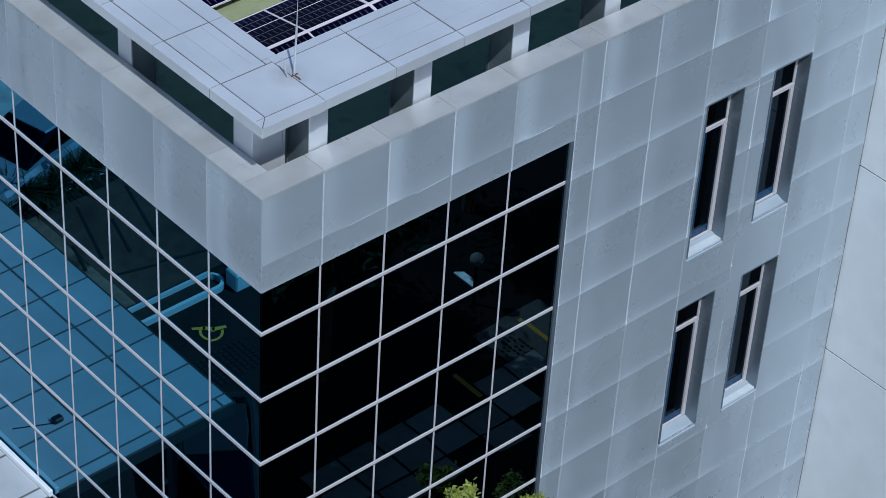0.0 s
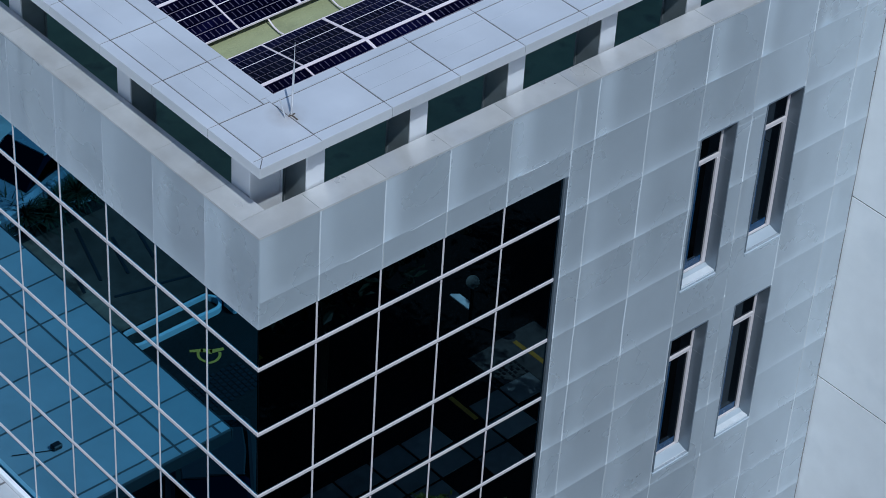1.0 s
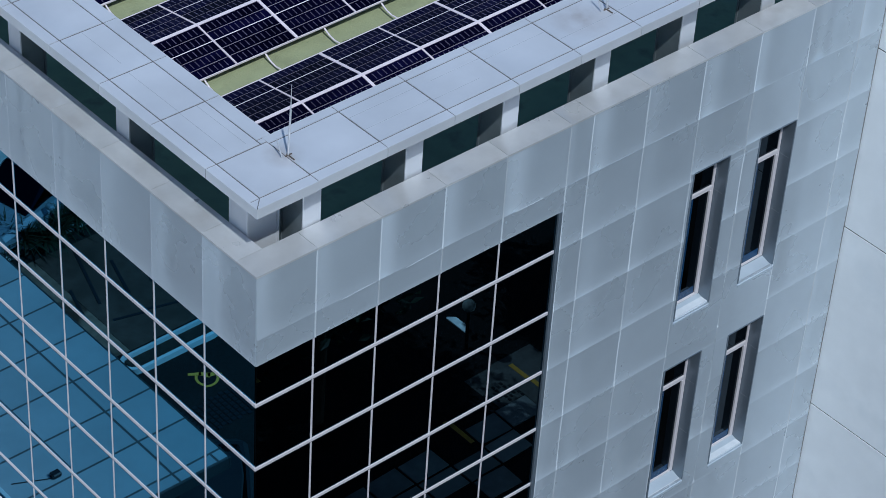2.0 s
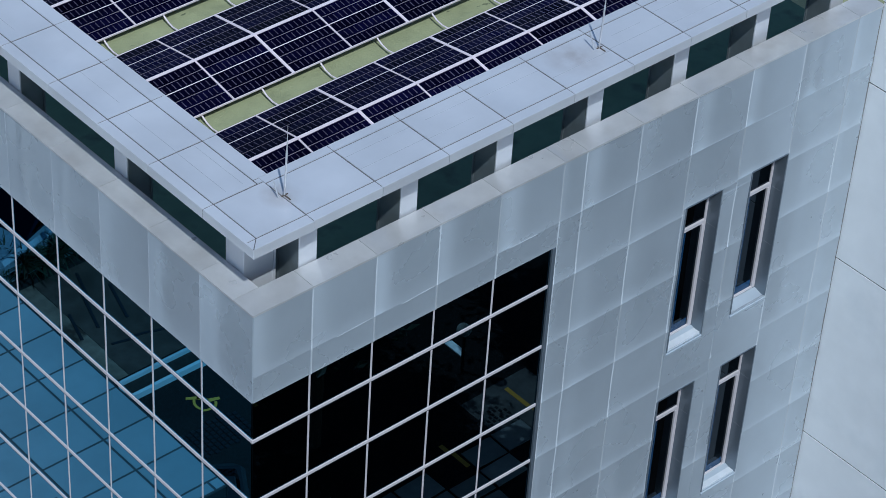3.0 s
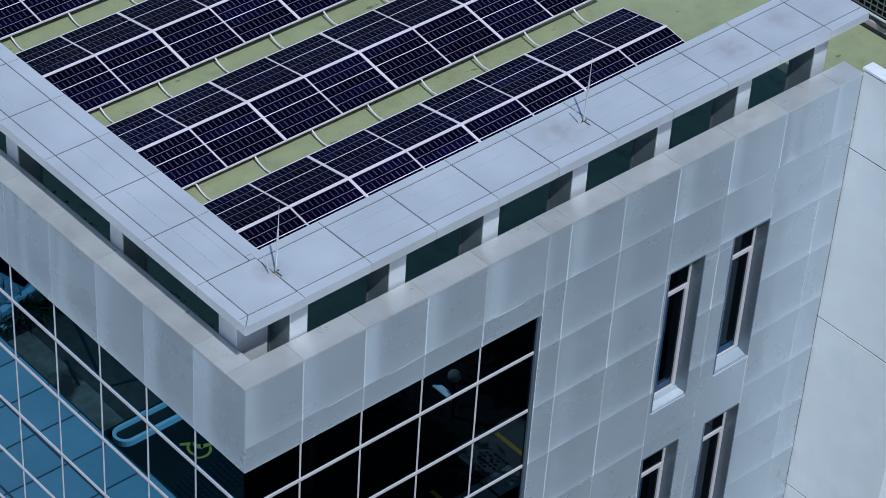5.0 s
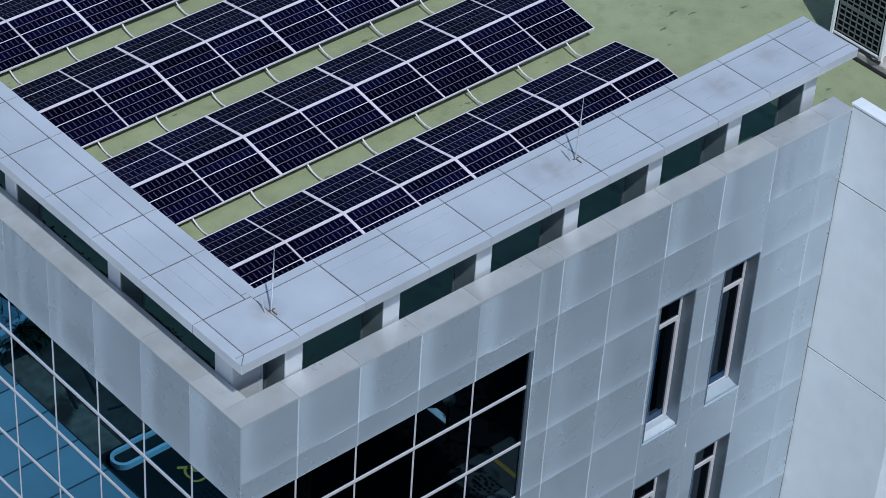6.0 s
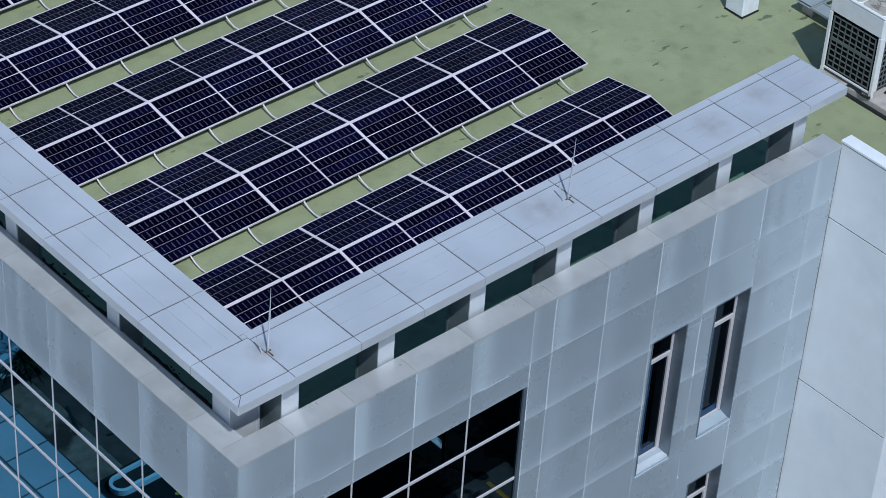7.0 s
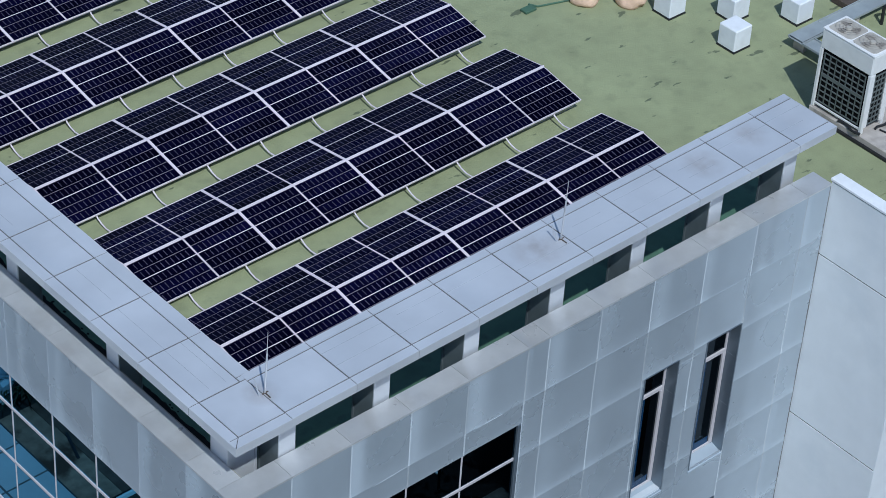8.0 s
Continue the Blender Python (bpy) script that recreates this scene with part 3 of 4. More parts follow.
for k in range(7):
    fin(pose(1.28 + 1.805 * k, 0.43, TOP), -0.155, 0.155, 0.0, FIN_DEEP, "n")
for y in (3.58, 6.25, 8.92, 11.6, 14.3):
    fin(pose(0.43, y, TOP), 0.0, FIN_DEEP - 0.05, -0.15, 0.15, "e")
piece("fin", to_mesh("fin", box_mesh(0.0, 0.50, 0.0, 0.40, FIN_FOOT, 0.937, 0.006), COPING), coping, pose(0.43, 0.76, TOP))
piece("fin_return", to_mesh("fin_return", box_mesh(0.501, 0.535, -0.012, 0.412, FIN_FOOT, 0.937), COPING), coping, pose(0.43, 0.76, TOP))


# The south leg of the coping runs a little out of square with the west leg.
SKEW = Matrix.Rotation(radians(0.55), 4, "Z")
for ob in list(coping.children):
    xs = [(ob.matrix_basis @ Vector(c)) for c in ob.bound_box]
    if max(p.x for p in xs) > 1.30 and max(p.y for p in xs) < 1.6 and min(p.x for p in xs) > -0.05:
        ob.matrix_basis = SKEW @ ob.matrix_basis


# ---- solar array ----
RIDGE_Z, LOW_Z, HALF = TOP - 1.080, TOP - 1.255, 1.03
M_W, M_L = 1.165, 1.036


def solar_module():
    """A framed module with its length along x, lying in its own xy plane; the cells stand a hair over the backing."""
    m = empty("solar_panel", "dark blue solar panel in a pale aluminium frame", "solar panel", group="rooftop solar array")
    f = bmesh.new()
    w, l, t = M_W / 2, M_L / 2, 0.030
    for x0, x1, y0, y1 in ((-w, w, -l, -l + 0.013), (-w, w, l - 0.013, l), (-w, -w + 0.009, -l + 0.013, l - 0.013), (w - 0.009, w, -l + 0.013, l - 0.013)):
        add_box(f, x0, x1, y0, y1, -t, 0.004)
    part("frame", f, FRAME, m, "pale aluminium frame")
    part("backing", box_mesh(-w + 0.009, w - 0.009, -l + 0.013, l - 0.013, -0.012, -0.004), BACKING, m)
    nx, ny = 11, 5
    y0, y1 = -l + 0.016, l - 0.016
    cw, cl = (2 * w - 0.05) / nx, (y1 - y0) / ny
    bar_y = y1 - 2 * cl
    part("centre_bar", box_mesh(-w + 0.012, w - 0.012, bar_y - 0.008, bar_y + 0.008, -0.0038, 0.0008), FRAME, m, "pale strip across the module")
    strip = to_mesh("cell_strip", box_mesh(-w + 0.020, w - 0.020, -cl / 2 + 0.0075, cl / 2 - 0.0075, -0.003, 0.0), CELL)
    dashes = bmesh.new()
    for j in range(ny):
        y = y0 + (j + 0.5) * cl
        piece("cell_strip", strip, m, pose(0, y, -0.001))
        for i in range(1, nx):
            x = -w + 0.025 + i * cw
            add_box(dashes, x - 0.0085, x + 0.0085, y - cl * 0.31, y + cl * 0.31, -0.0012, -0.0004)
    tagged(part("cell_gap", dashes, DASH, m), kind="stuff")
    return m


BAYS_X = [2.72, 5.085, 7.45, 9.815]
FALL = Matrix.Translation((5.1, 0, LOW_Z)) @ Matrix.Rotation(-0.0115, 4, "Y") @ Matrix.Translation((-5.1, 0, -LOW_Z))     # the array follows the fall of the deck
module = solar_module()
tilt = math.degrees(math.atan2(RIDGE_Z - LOW_Z, HALF))
row_y = [3.93 + 2.60 * k for k in range(6)]
placed = []
for ry in row_y:
    for bx in BAYS_X:
        for half in (0, 1):
            x = bx + 0.013 + M_W / 2 + half * (M_W + 0.006)
            if x - M_W / 2 < 1.5:
                continue
            for side in (-1, 1):
                placed.append(FALL @ pose(x, ry + side * (HALF / 2 + 0.012), (RIDGE_Z + LOW_Z) / 2, -side * tilt, 0, 0))
module.matrix_basis = placed[0]
for m in placed[1:]:
    copy_thing(module, m)

# Rails under the modules, one rack a row, with ties across the aisles.
for n, ry in enumerate(row_y):
    rack = empty("mounting_rack", "pale aluminium mounting rails under a row of solar panels", "rack", group="solar mounting racks", at=FALL)
    for side in (-1, 1):
        part("rail", box_mesh(2.72, 12.17, ry + side * (HALF - 0.20) - 0.02, ry + side * (HALF - 0.20) + 0.02, DECK_Z - 0.09, LOW_Z - 0.02), GREY_METAL, rack)
    part("ridge_rail", box_mesh(2.72, 12.18, ry - 0.013, ry + 0.013, RIDGE_Z - 0.06, RIDGE_Z + 0.008), FRAME, rack)
    for bx in BAYS_X:
        for side in (-1, 1):
            b = bmesh.new()
            add_box(b, -0.015, 0.015, -0.518, 0.518, -0.030, 0.007)
            bmesh.ops.transform(b, matrix=pose(bx, ry + side * (HALF / 2 + 0.012), (RIDGE_Z + LOW_Z) / 2, -side * tilt), verts=b.verts)
            part("bay_strip", b, FRAME, rack)
    for k in range(5):
        x = 2.72 + 2.365 * k
        part("post", box_mesh(min(x, 12.1) - 0.02, min(x, 12.1) + 0.02, ry - 0.02, ry + 0.02, DECK_Z - 0.09, RIDGE_Z - 0.061), FRAME, rack)
    if n < 5:
        for k in range(9):
            t = bmesh.new()
            x = 2.08 + 1.1725 * k
            ends = (ry + HALF - 0.02, ry + 2.60 - HALF + 0.02)
            run = [(x + 0.04 * f, ends[0] + (ends[1] - ends[0]) * f, LOW_Z - 0.035 - 0.34 * f * (1 - f) - 0.02 * f) for f in (0.0, 0.25, 0.5, 0.75, 0.93, 1.0)]
            for p, q in zip(run, run[1:]):
                add_bar(t, p, q, 0.014, sides=6)
            part("tie", t, FRAME, rack)


# ---- lightning rods on the coping ----
def lightning_rod(x, y):
    r = empty("lightning_rod", "thin galvanised lightning rod on a rusty foot", "lightning rod", group="lightning rods", at=pose(x, y, C_TOP))
    b = bmesh.new()
    add_box(b, -0.05, 0.06, -0.009, 0.009, 0.0, 0.010)
    add_box(b, -0.009, 0.009, -0.13, 0.03, 0.0, 0.012)
    part("foot", b, RUST, r, "rusty steel foot")
    b = bmesh.new()
    add_bar(b, (0, 0, 0.012), (0.03, 0.0, 0.72), 0.014)
    pole = part("pole", b, ROD, r)
    b = bmesh.new()
    add_bar(b, (0.03, 0, 0.72), (0.04, 0.0, 1.12), 0.008, 0.003)
    part("tip", b, ROD, pole)
    b = bmesh.new()
    add_bar(b, (-0.10, 0.0, 0.01), (-0.12, 0.10, 0.26), 0.010)
    part("stay", b, ROD, r)


lightning_rod(1.04, 0.68)
lightning_rod(6.86, 0.70)


# ---- plant on the far roof ----
def ac_unit(at):
    u = empty("outdoor_air_conditioner", "cream steel air conditioning unit with black coil grilles", "air conditioner", group="roof air conditioners", at=at)
    W, D, HH = 1.22, 0.62, 1.70     # along y, x, z; the coil side faces -x
    body = bmesh.new()
    add_box(body, 0.03, D - 0.03, 0.03, W - 0.03, 0.111, HH - 0.03)
    part("coil", body, COIL, u, "black coil fins")
    b = bmesh.new()
    add_box(b, 0, D, 0, W, HH - 0.43, HH - 0.03, 0.02)
    part("top_casing", b, CREAM, u)
    for x in (0, D - 0.07):
        for y in (0, W - 0.07):
            part("corner_post", box_mesh(x, x + 0.07, y, y + 0.07, 0.0, HH - 0.431, 0.008), CREAM, u)
    part("base", box_mesh(0.01, D - 0.01, 0.071, W - 0.071, 0.06, 0.11, 0.01), CREAM, u)
    g = bmesh.new()
    for k in range(8):
        y = 0.125 + k * (W - 0.25) / 7
        add_box(g, 0.012, 0.028, y - 0.011, y + 0.011, 0.15, HH - 0.49)
    for k in range(10):
        z = 0.16 + k * (HH - 0.66) / 9
        t = 0.034 if k == 5 else 0.010
        add_box(g, 0.008, 0.026, 0.11, W - 0.11, z - t, z + t)
    part("grille", g, GRILLE, u, "grey coil guard")
    g = bmesh.new()
    for k in range(4):
        x = 0.17 + k * (D - 0.34) / 3
        add_box(g, x - 0.010, x + 0.010, 0.012, 0.028, 0.15, HH - 0.49)
    for k in range(10):
        z = 0.16 + k * (HH - 0.66) / 9
        add_box(g, 0.15, D - 0.15, 0.008, 0.026, z - 0.012, z + 0.012)
    part("grille", g, GRILLE, u, "grey coil guard")
    for x0, x1 in ((0.071, 0.14), (D - 0.14, D - 0.071)):
        part("side_panel", box_mesh(x0, x1, 0.004, 0.04, 0.115, HH - 0.432, 0.004), CREAM, u)
    part("top_rim", box_mesh(-0.006, D + 0.006, -0.006, W + 0.006, HH - 0.03, HH, 0.008), CREAM, u)
    for y in (W * 0.265, W * 0.735):
        def rounded(radius0, radius1, z, depth, grow=1.0):
            b = bmesh.new()
            bmesh.ops.create_cone(b, cap_ends=True, segments=36, radius1=radius0, radius2=radius1, depth=depth, matrix=Matrix.Translation((0, 0, z)))
            for v in b.verts:
                a = math.atan2(v.co.y, v.co.x)
                k = (abs(math.cos(a)) ** 10 + abs(math.sin(a)) ** 10) ** -0.1
                v.co.x, v.co.y = v.co.x * k * 0.88 * grow + D / 2, v.co.y * k * 0.92 * grow + y
            return b
        guard = part("fan_guard", rounded(0.305, 0.295, HH + 0.004, 0.012), BEIGE, u, "rounded beige fan guard")
        part("rim", rounded(0.316, 0.310, HH + 0.0005, 0.008), CREAM, guard)
        for k in range(3):
            c = bmesh.new()
            fan = [c.verts.new((D / 2, y, HH + 0.012))]
            for i in range(7):
                a = radians(20 + 120 * k + 58 * i / 6)
                fan.append(c.verts.new((D / 2 + math.cos(a) * 0.20, y + math.sin(a) * 0.22, HH + 0.012 + 0.004 * i)))
            for p, q in zip(fan[1:], fan[2:]):
                c.faces.new((fan[0], p, q))
            bmesh.ops.solidify(c, geom=c.faces[:], thickness=0.003)
            part("blade", c, PLINTH, guard, "dusty beige fan blade")
        for r in (0.24, 0.17, 0.10):
            c = bmesh.new()
            for i in range(28):
                a0, a1 = radians(360 * i / 28), radians(360 * (i + 1) / 28)
                add_bar(c, (D / 2 + math.cos(a0) * r * 0.9, y + math.sin(a0) * r, HH + 0.044), (D / 2 + math.cos(a1) * r * 0.9, y + math.sin(a1) * r, HH + 0.044), 0.0035, sides=4)
            part("ring", c, BEIGE, guard)
        c = bmesh.new()
        bmesh.ops.create_cone(c, cap_ends=True, segments=16, radius1=0.06, radius2=0.05, depth=0.03, matrix=Matrix.Translation((D / 2, y, HH + 0.03)))
        part("hub", c, BEIGE, guard)
    return u


plinth = thing("plinth", box_mesh(15.56, 17.3, -1.5, 2.96, DECK_Z - 0.01, DECK_Z + 0.17, 0.02), PLINTH, "low weathered concrete plinth on the roof deck", "plinth")
# Black strip added for the shadowed gap at the plinth's foot.
part("edge_strip", box_mesh(15.50, 15.555, -1.5, 2.96, DECK_Z + 0.001, DECK_Z + 0.05), BLACK, plinth, "black strip standing for the shadowed gap along the foot")
ac_unit(pose(15.58, 1.72, DECK_Z + 0.171))


def hose(points, r, label):
    b = bmesh.new()
    for p, q in zip(points, points[1:]):
        add_bar(b, p, q, r, sides=7)
    return thing("hose", b, BLACK, label, "hose", group="black roof hoses")


HZ = DECK_Z + 0.171
hose([(15.56 + 0.03 * math.sin(k), 2.25 - 0.09 * k, HZ + 0.03 + 0.012 * math.sin(k * 1.3)) for k in range(7)], 0.026, "black insulated hose along the foot of the air conditioner")
hose([(15.92 + 0.09 * k, 1.66 + 0.02 * math.sin(k * 1.7), HZ + 0.03) for k in range(12)], 0.026, "black insulated hose lying across the concrete plinth")
hose([(15.98 + 0.02 * k, 1.60 - 0.10 * k, HZ + 0.02) for k in range(10)], 0.016, "thin black cable lying across the concrete plinth")


def white_block(x, y, s, h, turn):
    b = thing("concrete_block", box_mesh(-s / 2, s / 2, -s / 2, s / 2, 0, h, 0.02), WHITE_PAINT, "small white painted block standing on the green roof", "block", group="white roof blocks")
    b.matrix_basis = pose(x, y, DECK_Z + 0.03, 0, 0, turn)
    # black base that paints in the block's contact shadow
    part("pad", box_mesh(-s / 2 - 0.006, s / 2 + 0.006, -s / 2 - 0.006, s / 2 + 0.006, -0.03, -0.001), BLACK, b, "black base standing for the contact shadow")
    return b


for x, y in ((15.90, 6.90), (16.82, 6.08), (17.76, 5.26), (16.06, 5.33)):
    white_block(x, y, 0.45, 0.47, 0)

def tray_run(x0, x1, y0, y1):
    """A shallow steel trough with turned-up sides."""
    b = bmesh.new()
    add_box(b, x0, x1, y0, y1, DECK_Z + 0.255, DECK_Z + 0.27)
    if x1 - x0 > y1 - y0:
        add_box(b, x0, x1, y0, y0 + 0.02, DECK_Z + 0.2705, DECK_Z + 0.30)
        add_box(b, x0, x1, y1 - 0.02, y1, DECK_Z + 0.2705, DECK_Z + 0.30)
    else:
        add_box(b, x0, x0 + 0.02, y0, y1, DECK_Z + 0.2705, DECK_Z + 0.30)
        add_box(b, x1 - 0.02, x1, y0, y1, DECK_Z + 0.2705, DECK_Z + 0.30)
    return b


tray = empty("cable_tray", "flat grey metal cable tray on short feet over the roof deck", "cable tray", at=pose(0, 0, 0))
part("trough", tray_run(16.82, 24.0, 4.28, 4.66), TRAY, tray)
part("trough", tray_run(16.82, 17.16, 3.0, 4.275), TRAY, tray)
part("cover", box_mesh(16.84, 17.62, 4.31, 4.64, DECK_Z + 0.301, DECK_Z + 0.312, 0.004), TRAY, tray, "flat cover plate")
for k in range(5):
    part("foot", box_mesh(16.95 + 1.5 * k, 17.05 + 1.5 * k, 4.34, 4.60, DECK_Z, DECK_Z + 0.254), PLINTH, tray, "small concrete foot")
part("foot", box_mesh(16.88, 17.10, 3.40, 3.50, DECK_Z, DECK_Z + 0.254), PLINTH, tray, "small concrete foot")

thing("equipment_box", box_mesh(18.75, 19.35, 4.78, 5.25, DECK_Z, DECK_Z + 0.16, 0.02), RUST, "low dark brown box beside the cable tray", "box")
b = bmesh.new()
for p, q in (((13.95, 8.55, DECK_Z + 0.02), (14.75, 8.30, DECK_Z + 0.02)), ((13.95, 8.55, DECK_Z + 0.02), (13.86, 8.72, DECK_Z + 0.02))):
    add_bar(b, p, q, 0.02, sides=6)
conduit = thing("conduit", b, SHADE_AND_CONDUIT, "dark conduit lying on the green roof", "conduit")
part("junction_box", box_mesh(13.58, 13.86, 8.48, 8.66, DECK_Z, DECK_Z + 0.06, 0.01), SHADE_AND_CONDUIT, conduit, "flat dark junction box")


def sack(x, y, s):
    b = bmesh.new()
    bmesh.ops.create_icosphere(b, subdivisions=3, radius=1.0)
    for v in b.verts:
        n = noise.noise(v.co * 1.7 + Vector((x, y, 0)))
        v.co *= 1 + 0.25 * n
        v.co = Vector((v.co.x * s, v.co.y * s, max(v.co.z, -0.55) * s * 0.8))
    ob = thing("sandbag", b, SAND, "beige lumpy sack lying on the roof", "sack", group="roof sacks", smooth=True)
    ob.matrix_basis = pose(x, y, DECK_Z + 0.44 * s)


sack(14.88, 8.20, 0.33)
sack(15.56, 7.60, 0.33)

pipe = bmesh.new()
for p, q in (((18.95, 4.10, DECK_Z), (18.95, 4.10, DECK_Z + 0.40)), ((18.95, 4.10, DECK_Z + 0.40), (19.02, 4.04, DECK_Z + 0.47)), ((19.02, 4.04, DECK_Z + 0.47), (19.55, 3.60, DECK_Z + 0.47))):
    add_bar(pipe, p, q, 0.035)
thing("vent_pipe", pipe, BLACK, "bent black pipe rising from the green roof", "pipe")

# ---- entrance canopy in front of the west glass ----
CAN = TOP - 9.30
can = empty("entrance_canopy", "flat canopy roof clad in white composite panels", "canopy", kind="structure")
part("canopy_core", box_mesh(-3.58, -0.06, 5.405, NORTH - 0.4, CAN - 0.26, CAN - 0.006), GREY_SEALANT, can)
cyl = [5.40, 5.66, 6.65] + [7.65 + 1.0 * k for k in range(16)]
for y0, y1 in zip(cyl, cyl[1:]):
    for x0, x1 in ((-3.60, -3.37), (-3.37, -2.60), (-2.60, -1.30), (-1.30, -0.06)) if y1 < 5.8 else ((-3.60, -2.60), (-2.60, -1.30), (-1.30, -0.06)):
        top_panel(can, x0, x1, y0, y1, CANOPY_PANEL, CAN, 0.048)
part("fascia", box_mesh(-3.62, -3.585, 5.38, 23.6, CAN - 0.27, CAN - 0.01, 0.004), TRIM_AND_SHADE, can, "dark grey fascia")
part("fascia", box_mesh(-3.58, -0.06, 5.38, 5.40, CAN - 0.27, CAN - 0.01, 0.004), TRIM_AND_SHADE, can, "dark grey fascia")
part("flashing", box_mesh(-0.075, 0.006, 5.40, NORTH - 0.4, CAN - 0.03, CAN + 0.10, 0.01), WHITE_PAINT, can, "white upstand along the glass")
for y in (10.5, 16.0, 21.5):
    part("column", box_mesh(-3.2, -2.85, y, y + 0.35, 0, CAN - 0.262), WHITE_PANEL, can)

# ---- car park: bay lines, kerbs, paving ----
markings = empty("parking_markings", "yellow painted parking bay lines on asphalt", "road marking", kind="structure")
for x, y0, y1 in ((11.57, -8.30, -7.45), (13.90, -8.75, -7.75), (9.24, -12.8, -11.6), (16.2, -9.2, -7.6)):
    part("bay_line", box_mesh(x - 0.055, x + 0.055, y0, y1, 0.002, 0.008), YELLOW, markings)
symbol = empty("wheelchair_symbol", "yellow wheelchair symbol painted on the asphalt", "road marking", kind="structure", at=pose(0, 0, 0.004))
b = bmesh.new()
ring = []
for k in range(25):
    a = radians(48 - 206 * k / 24)
    ring.append([b.verts.new((-8.36 + math.cos(a) * rr, 12.43 + math.sin(a) * rr, z)) for rr, z in ((0.245, 0.0), (0.245, 0.003), (0.305, 0.003), (0.305, 0.0))])
for p, q in zip(ring, ring[1:]):
    for i in range(4):
        b.faces.new((p[i], p[(i + 1) % 4], q[(i + 1) % 4], q[i]))
part("wheel", b, YELLOW, symbol)
for (x0, y0), (x1, y1), w0, w1 in (((-8.05, 12.77), (-8.29, 12.62), 0.035, 0.05), ((-8.25, 12.65), (-8.50, 12.43), 0.05, 0.075), ((-8.46, 12.46), (-8.75, 12.36), 0.06, 0.04)):
    b = bmesh.new()
    side = Vector((y0 - y1, x1 - x0)).normalized()
    corners = [(x0 + side.x * w0, y0 + side.y * w0), (x0 - side.x * w0, y0 - side.y * w0), (x1 - side.x * w1, y1 - side.y * w1), (x1 + side.x * w1, y1 + side.y * w1)]
    low, high = [[b.verts.new((x, y, z)) for x, y in corners] for z in (0.0, 0.004)]
    b.faces.new(high)
    b.faces.new(low[::-1])
    for i in range(4):
        b.faces.new((low[i], low[(i + 1) % 4], high[(i + 1) % 4], high[i]))
    part("figure_bar", b, YELLOW, symbol)

island = empty("kerb_island", "long white painted kerb ring round a dark planting bed", "kerb", kind="structure")
kx0, kx1, ky, kw = -9.62, -7.10, 13.68, 0.29
b = bmesh.new()
loops = []
for rr, z in ((kw, 0.0), (kw, 0.15), (kw - 0.075, 0.16), (kw - 0.075, 0.0)):
    ring = []
    for k in range(24):
        a = radians(-90 + 180 * (k % 12) / 11 + (180 if k >= 12 else 0))
        cx0 = kx1 - kw if k < 12 else kx0 + kw
        ring.append(b.verts.new((cx0 + math.cos(a) * rr, ky + math.sin(a) * rr, z)))
    loops.append(ring)
for p, q in zip(loops, loops[1:]):
    for k in range(24):
        b.faces.new((p[k], p[(k + 1) % 24], q[(k + 1) % 24], q[k]))
part("kerb", b, WHITE_PAINT, island)
part("bed", box_mesh(kx0 + 0.18, kx1 - 0.18, ky - kw + 0.085, ky + kw - 0.085, 0, 0.06), SOIL, island, "dark soil")

pave = empty("pavement", "grey paving slabs along the foot of the glass", "pavement", kind="structure")
slab = to_mesh("slab", box_mesh(-0.42, 0.42, -0.30, 0.30, 0.0, 0.03, 0.008), PAVING)
for i in range(14):
    for j in range(3):
        if random.random() < 0.72:
            piece("slab", slab, pave, pose(4.0 + i * 0.9, -6.2 - j * 0.66, 0.0, 0, 0, random.uniform(-2, 2)))
thing("concrete_yard", box_mesh(-10.6, -7.71, 14.15, 17.9, 0.0, 0.011), SHADOWED_YARD, "stained concrete yard, its colour darkened for a shadow, with black lines across", "pavement", kind="structure")
thing("concrete_yard", box_mesh(-7.70, -5.5, 14.15, 17.9, 0.0, 0.012), YARD, "worn brown earth and concrete yard beside the car park", "pavement", kind="structure")
thing("parking_pad", box_mesh(-13.0, -7.2, 18.3, 26.0, 0.0, 0.012), PAD, "pale concrete pad under the parked car", "pavement", kind="structure")


# Black strips laid on the yard in place of the shadows of poles.
for (x0, y0), (x1, y1) in (((-8.64, 17.67), (-8.03, 15.82)), ((-9.91, 17.59), (-9.36, 15.7)), ((-9.07, 16.86), (-8.71, 15.67)), ((-7.78, 16.59), (-7.51, 15.69)), ((-8.0, 15.2), (-10.2, 14.6))):
    b = bmesh.new()
    n = math.hypot(x1 - x0, y1 - y0)
    add_box(b, -n / 2, n / 2, -0.035, 0.035, 0.010, 0.022)
    bmesh.ops.transform(b, matrix=pose((x0 + x1) / 2, (y0 + y1) / 2, 0, 0, 0, math.degrees(math.atan2(y1 - y0, x1 - x0))), verts=b.verts)
    thing("drain_channel", b, BLACK, "narrow black strip standing for a pole's shadow on the yard", "drain", group="yard drains")

thing("parking_pad", box_mesh(12.75, 14.7, -9.0, -7.35, 0.0, 0.0015), DULL_PAVING, "grey concrete strip beside a yellow bay line", "pavement", kind="structure")
# Unseen pale ground, added to throw light back onto the facade panels.
thing("forecourt", box_mesh(-70.0, -13.6, -60.0, 60.0, 0.0, 0.012), PAD, "wide pale ground out of view, added to brighten the facades", "pavement", kind="structure")
thing("forecourt", box_mesh(-13.5, 14.0, -60.0, -14.5, 0.0, 0.012), PAD, "wide pale ground out of view, added to brighten the facades", "pavement", kind="structure")
holes = empty("grass_pavers", "dark perforated paving beside a parking bay", "paving", kind="structure")
b = bmesh.new()
hole_rng = random.Random(9)
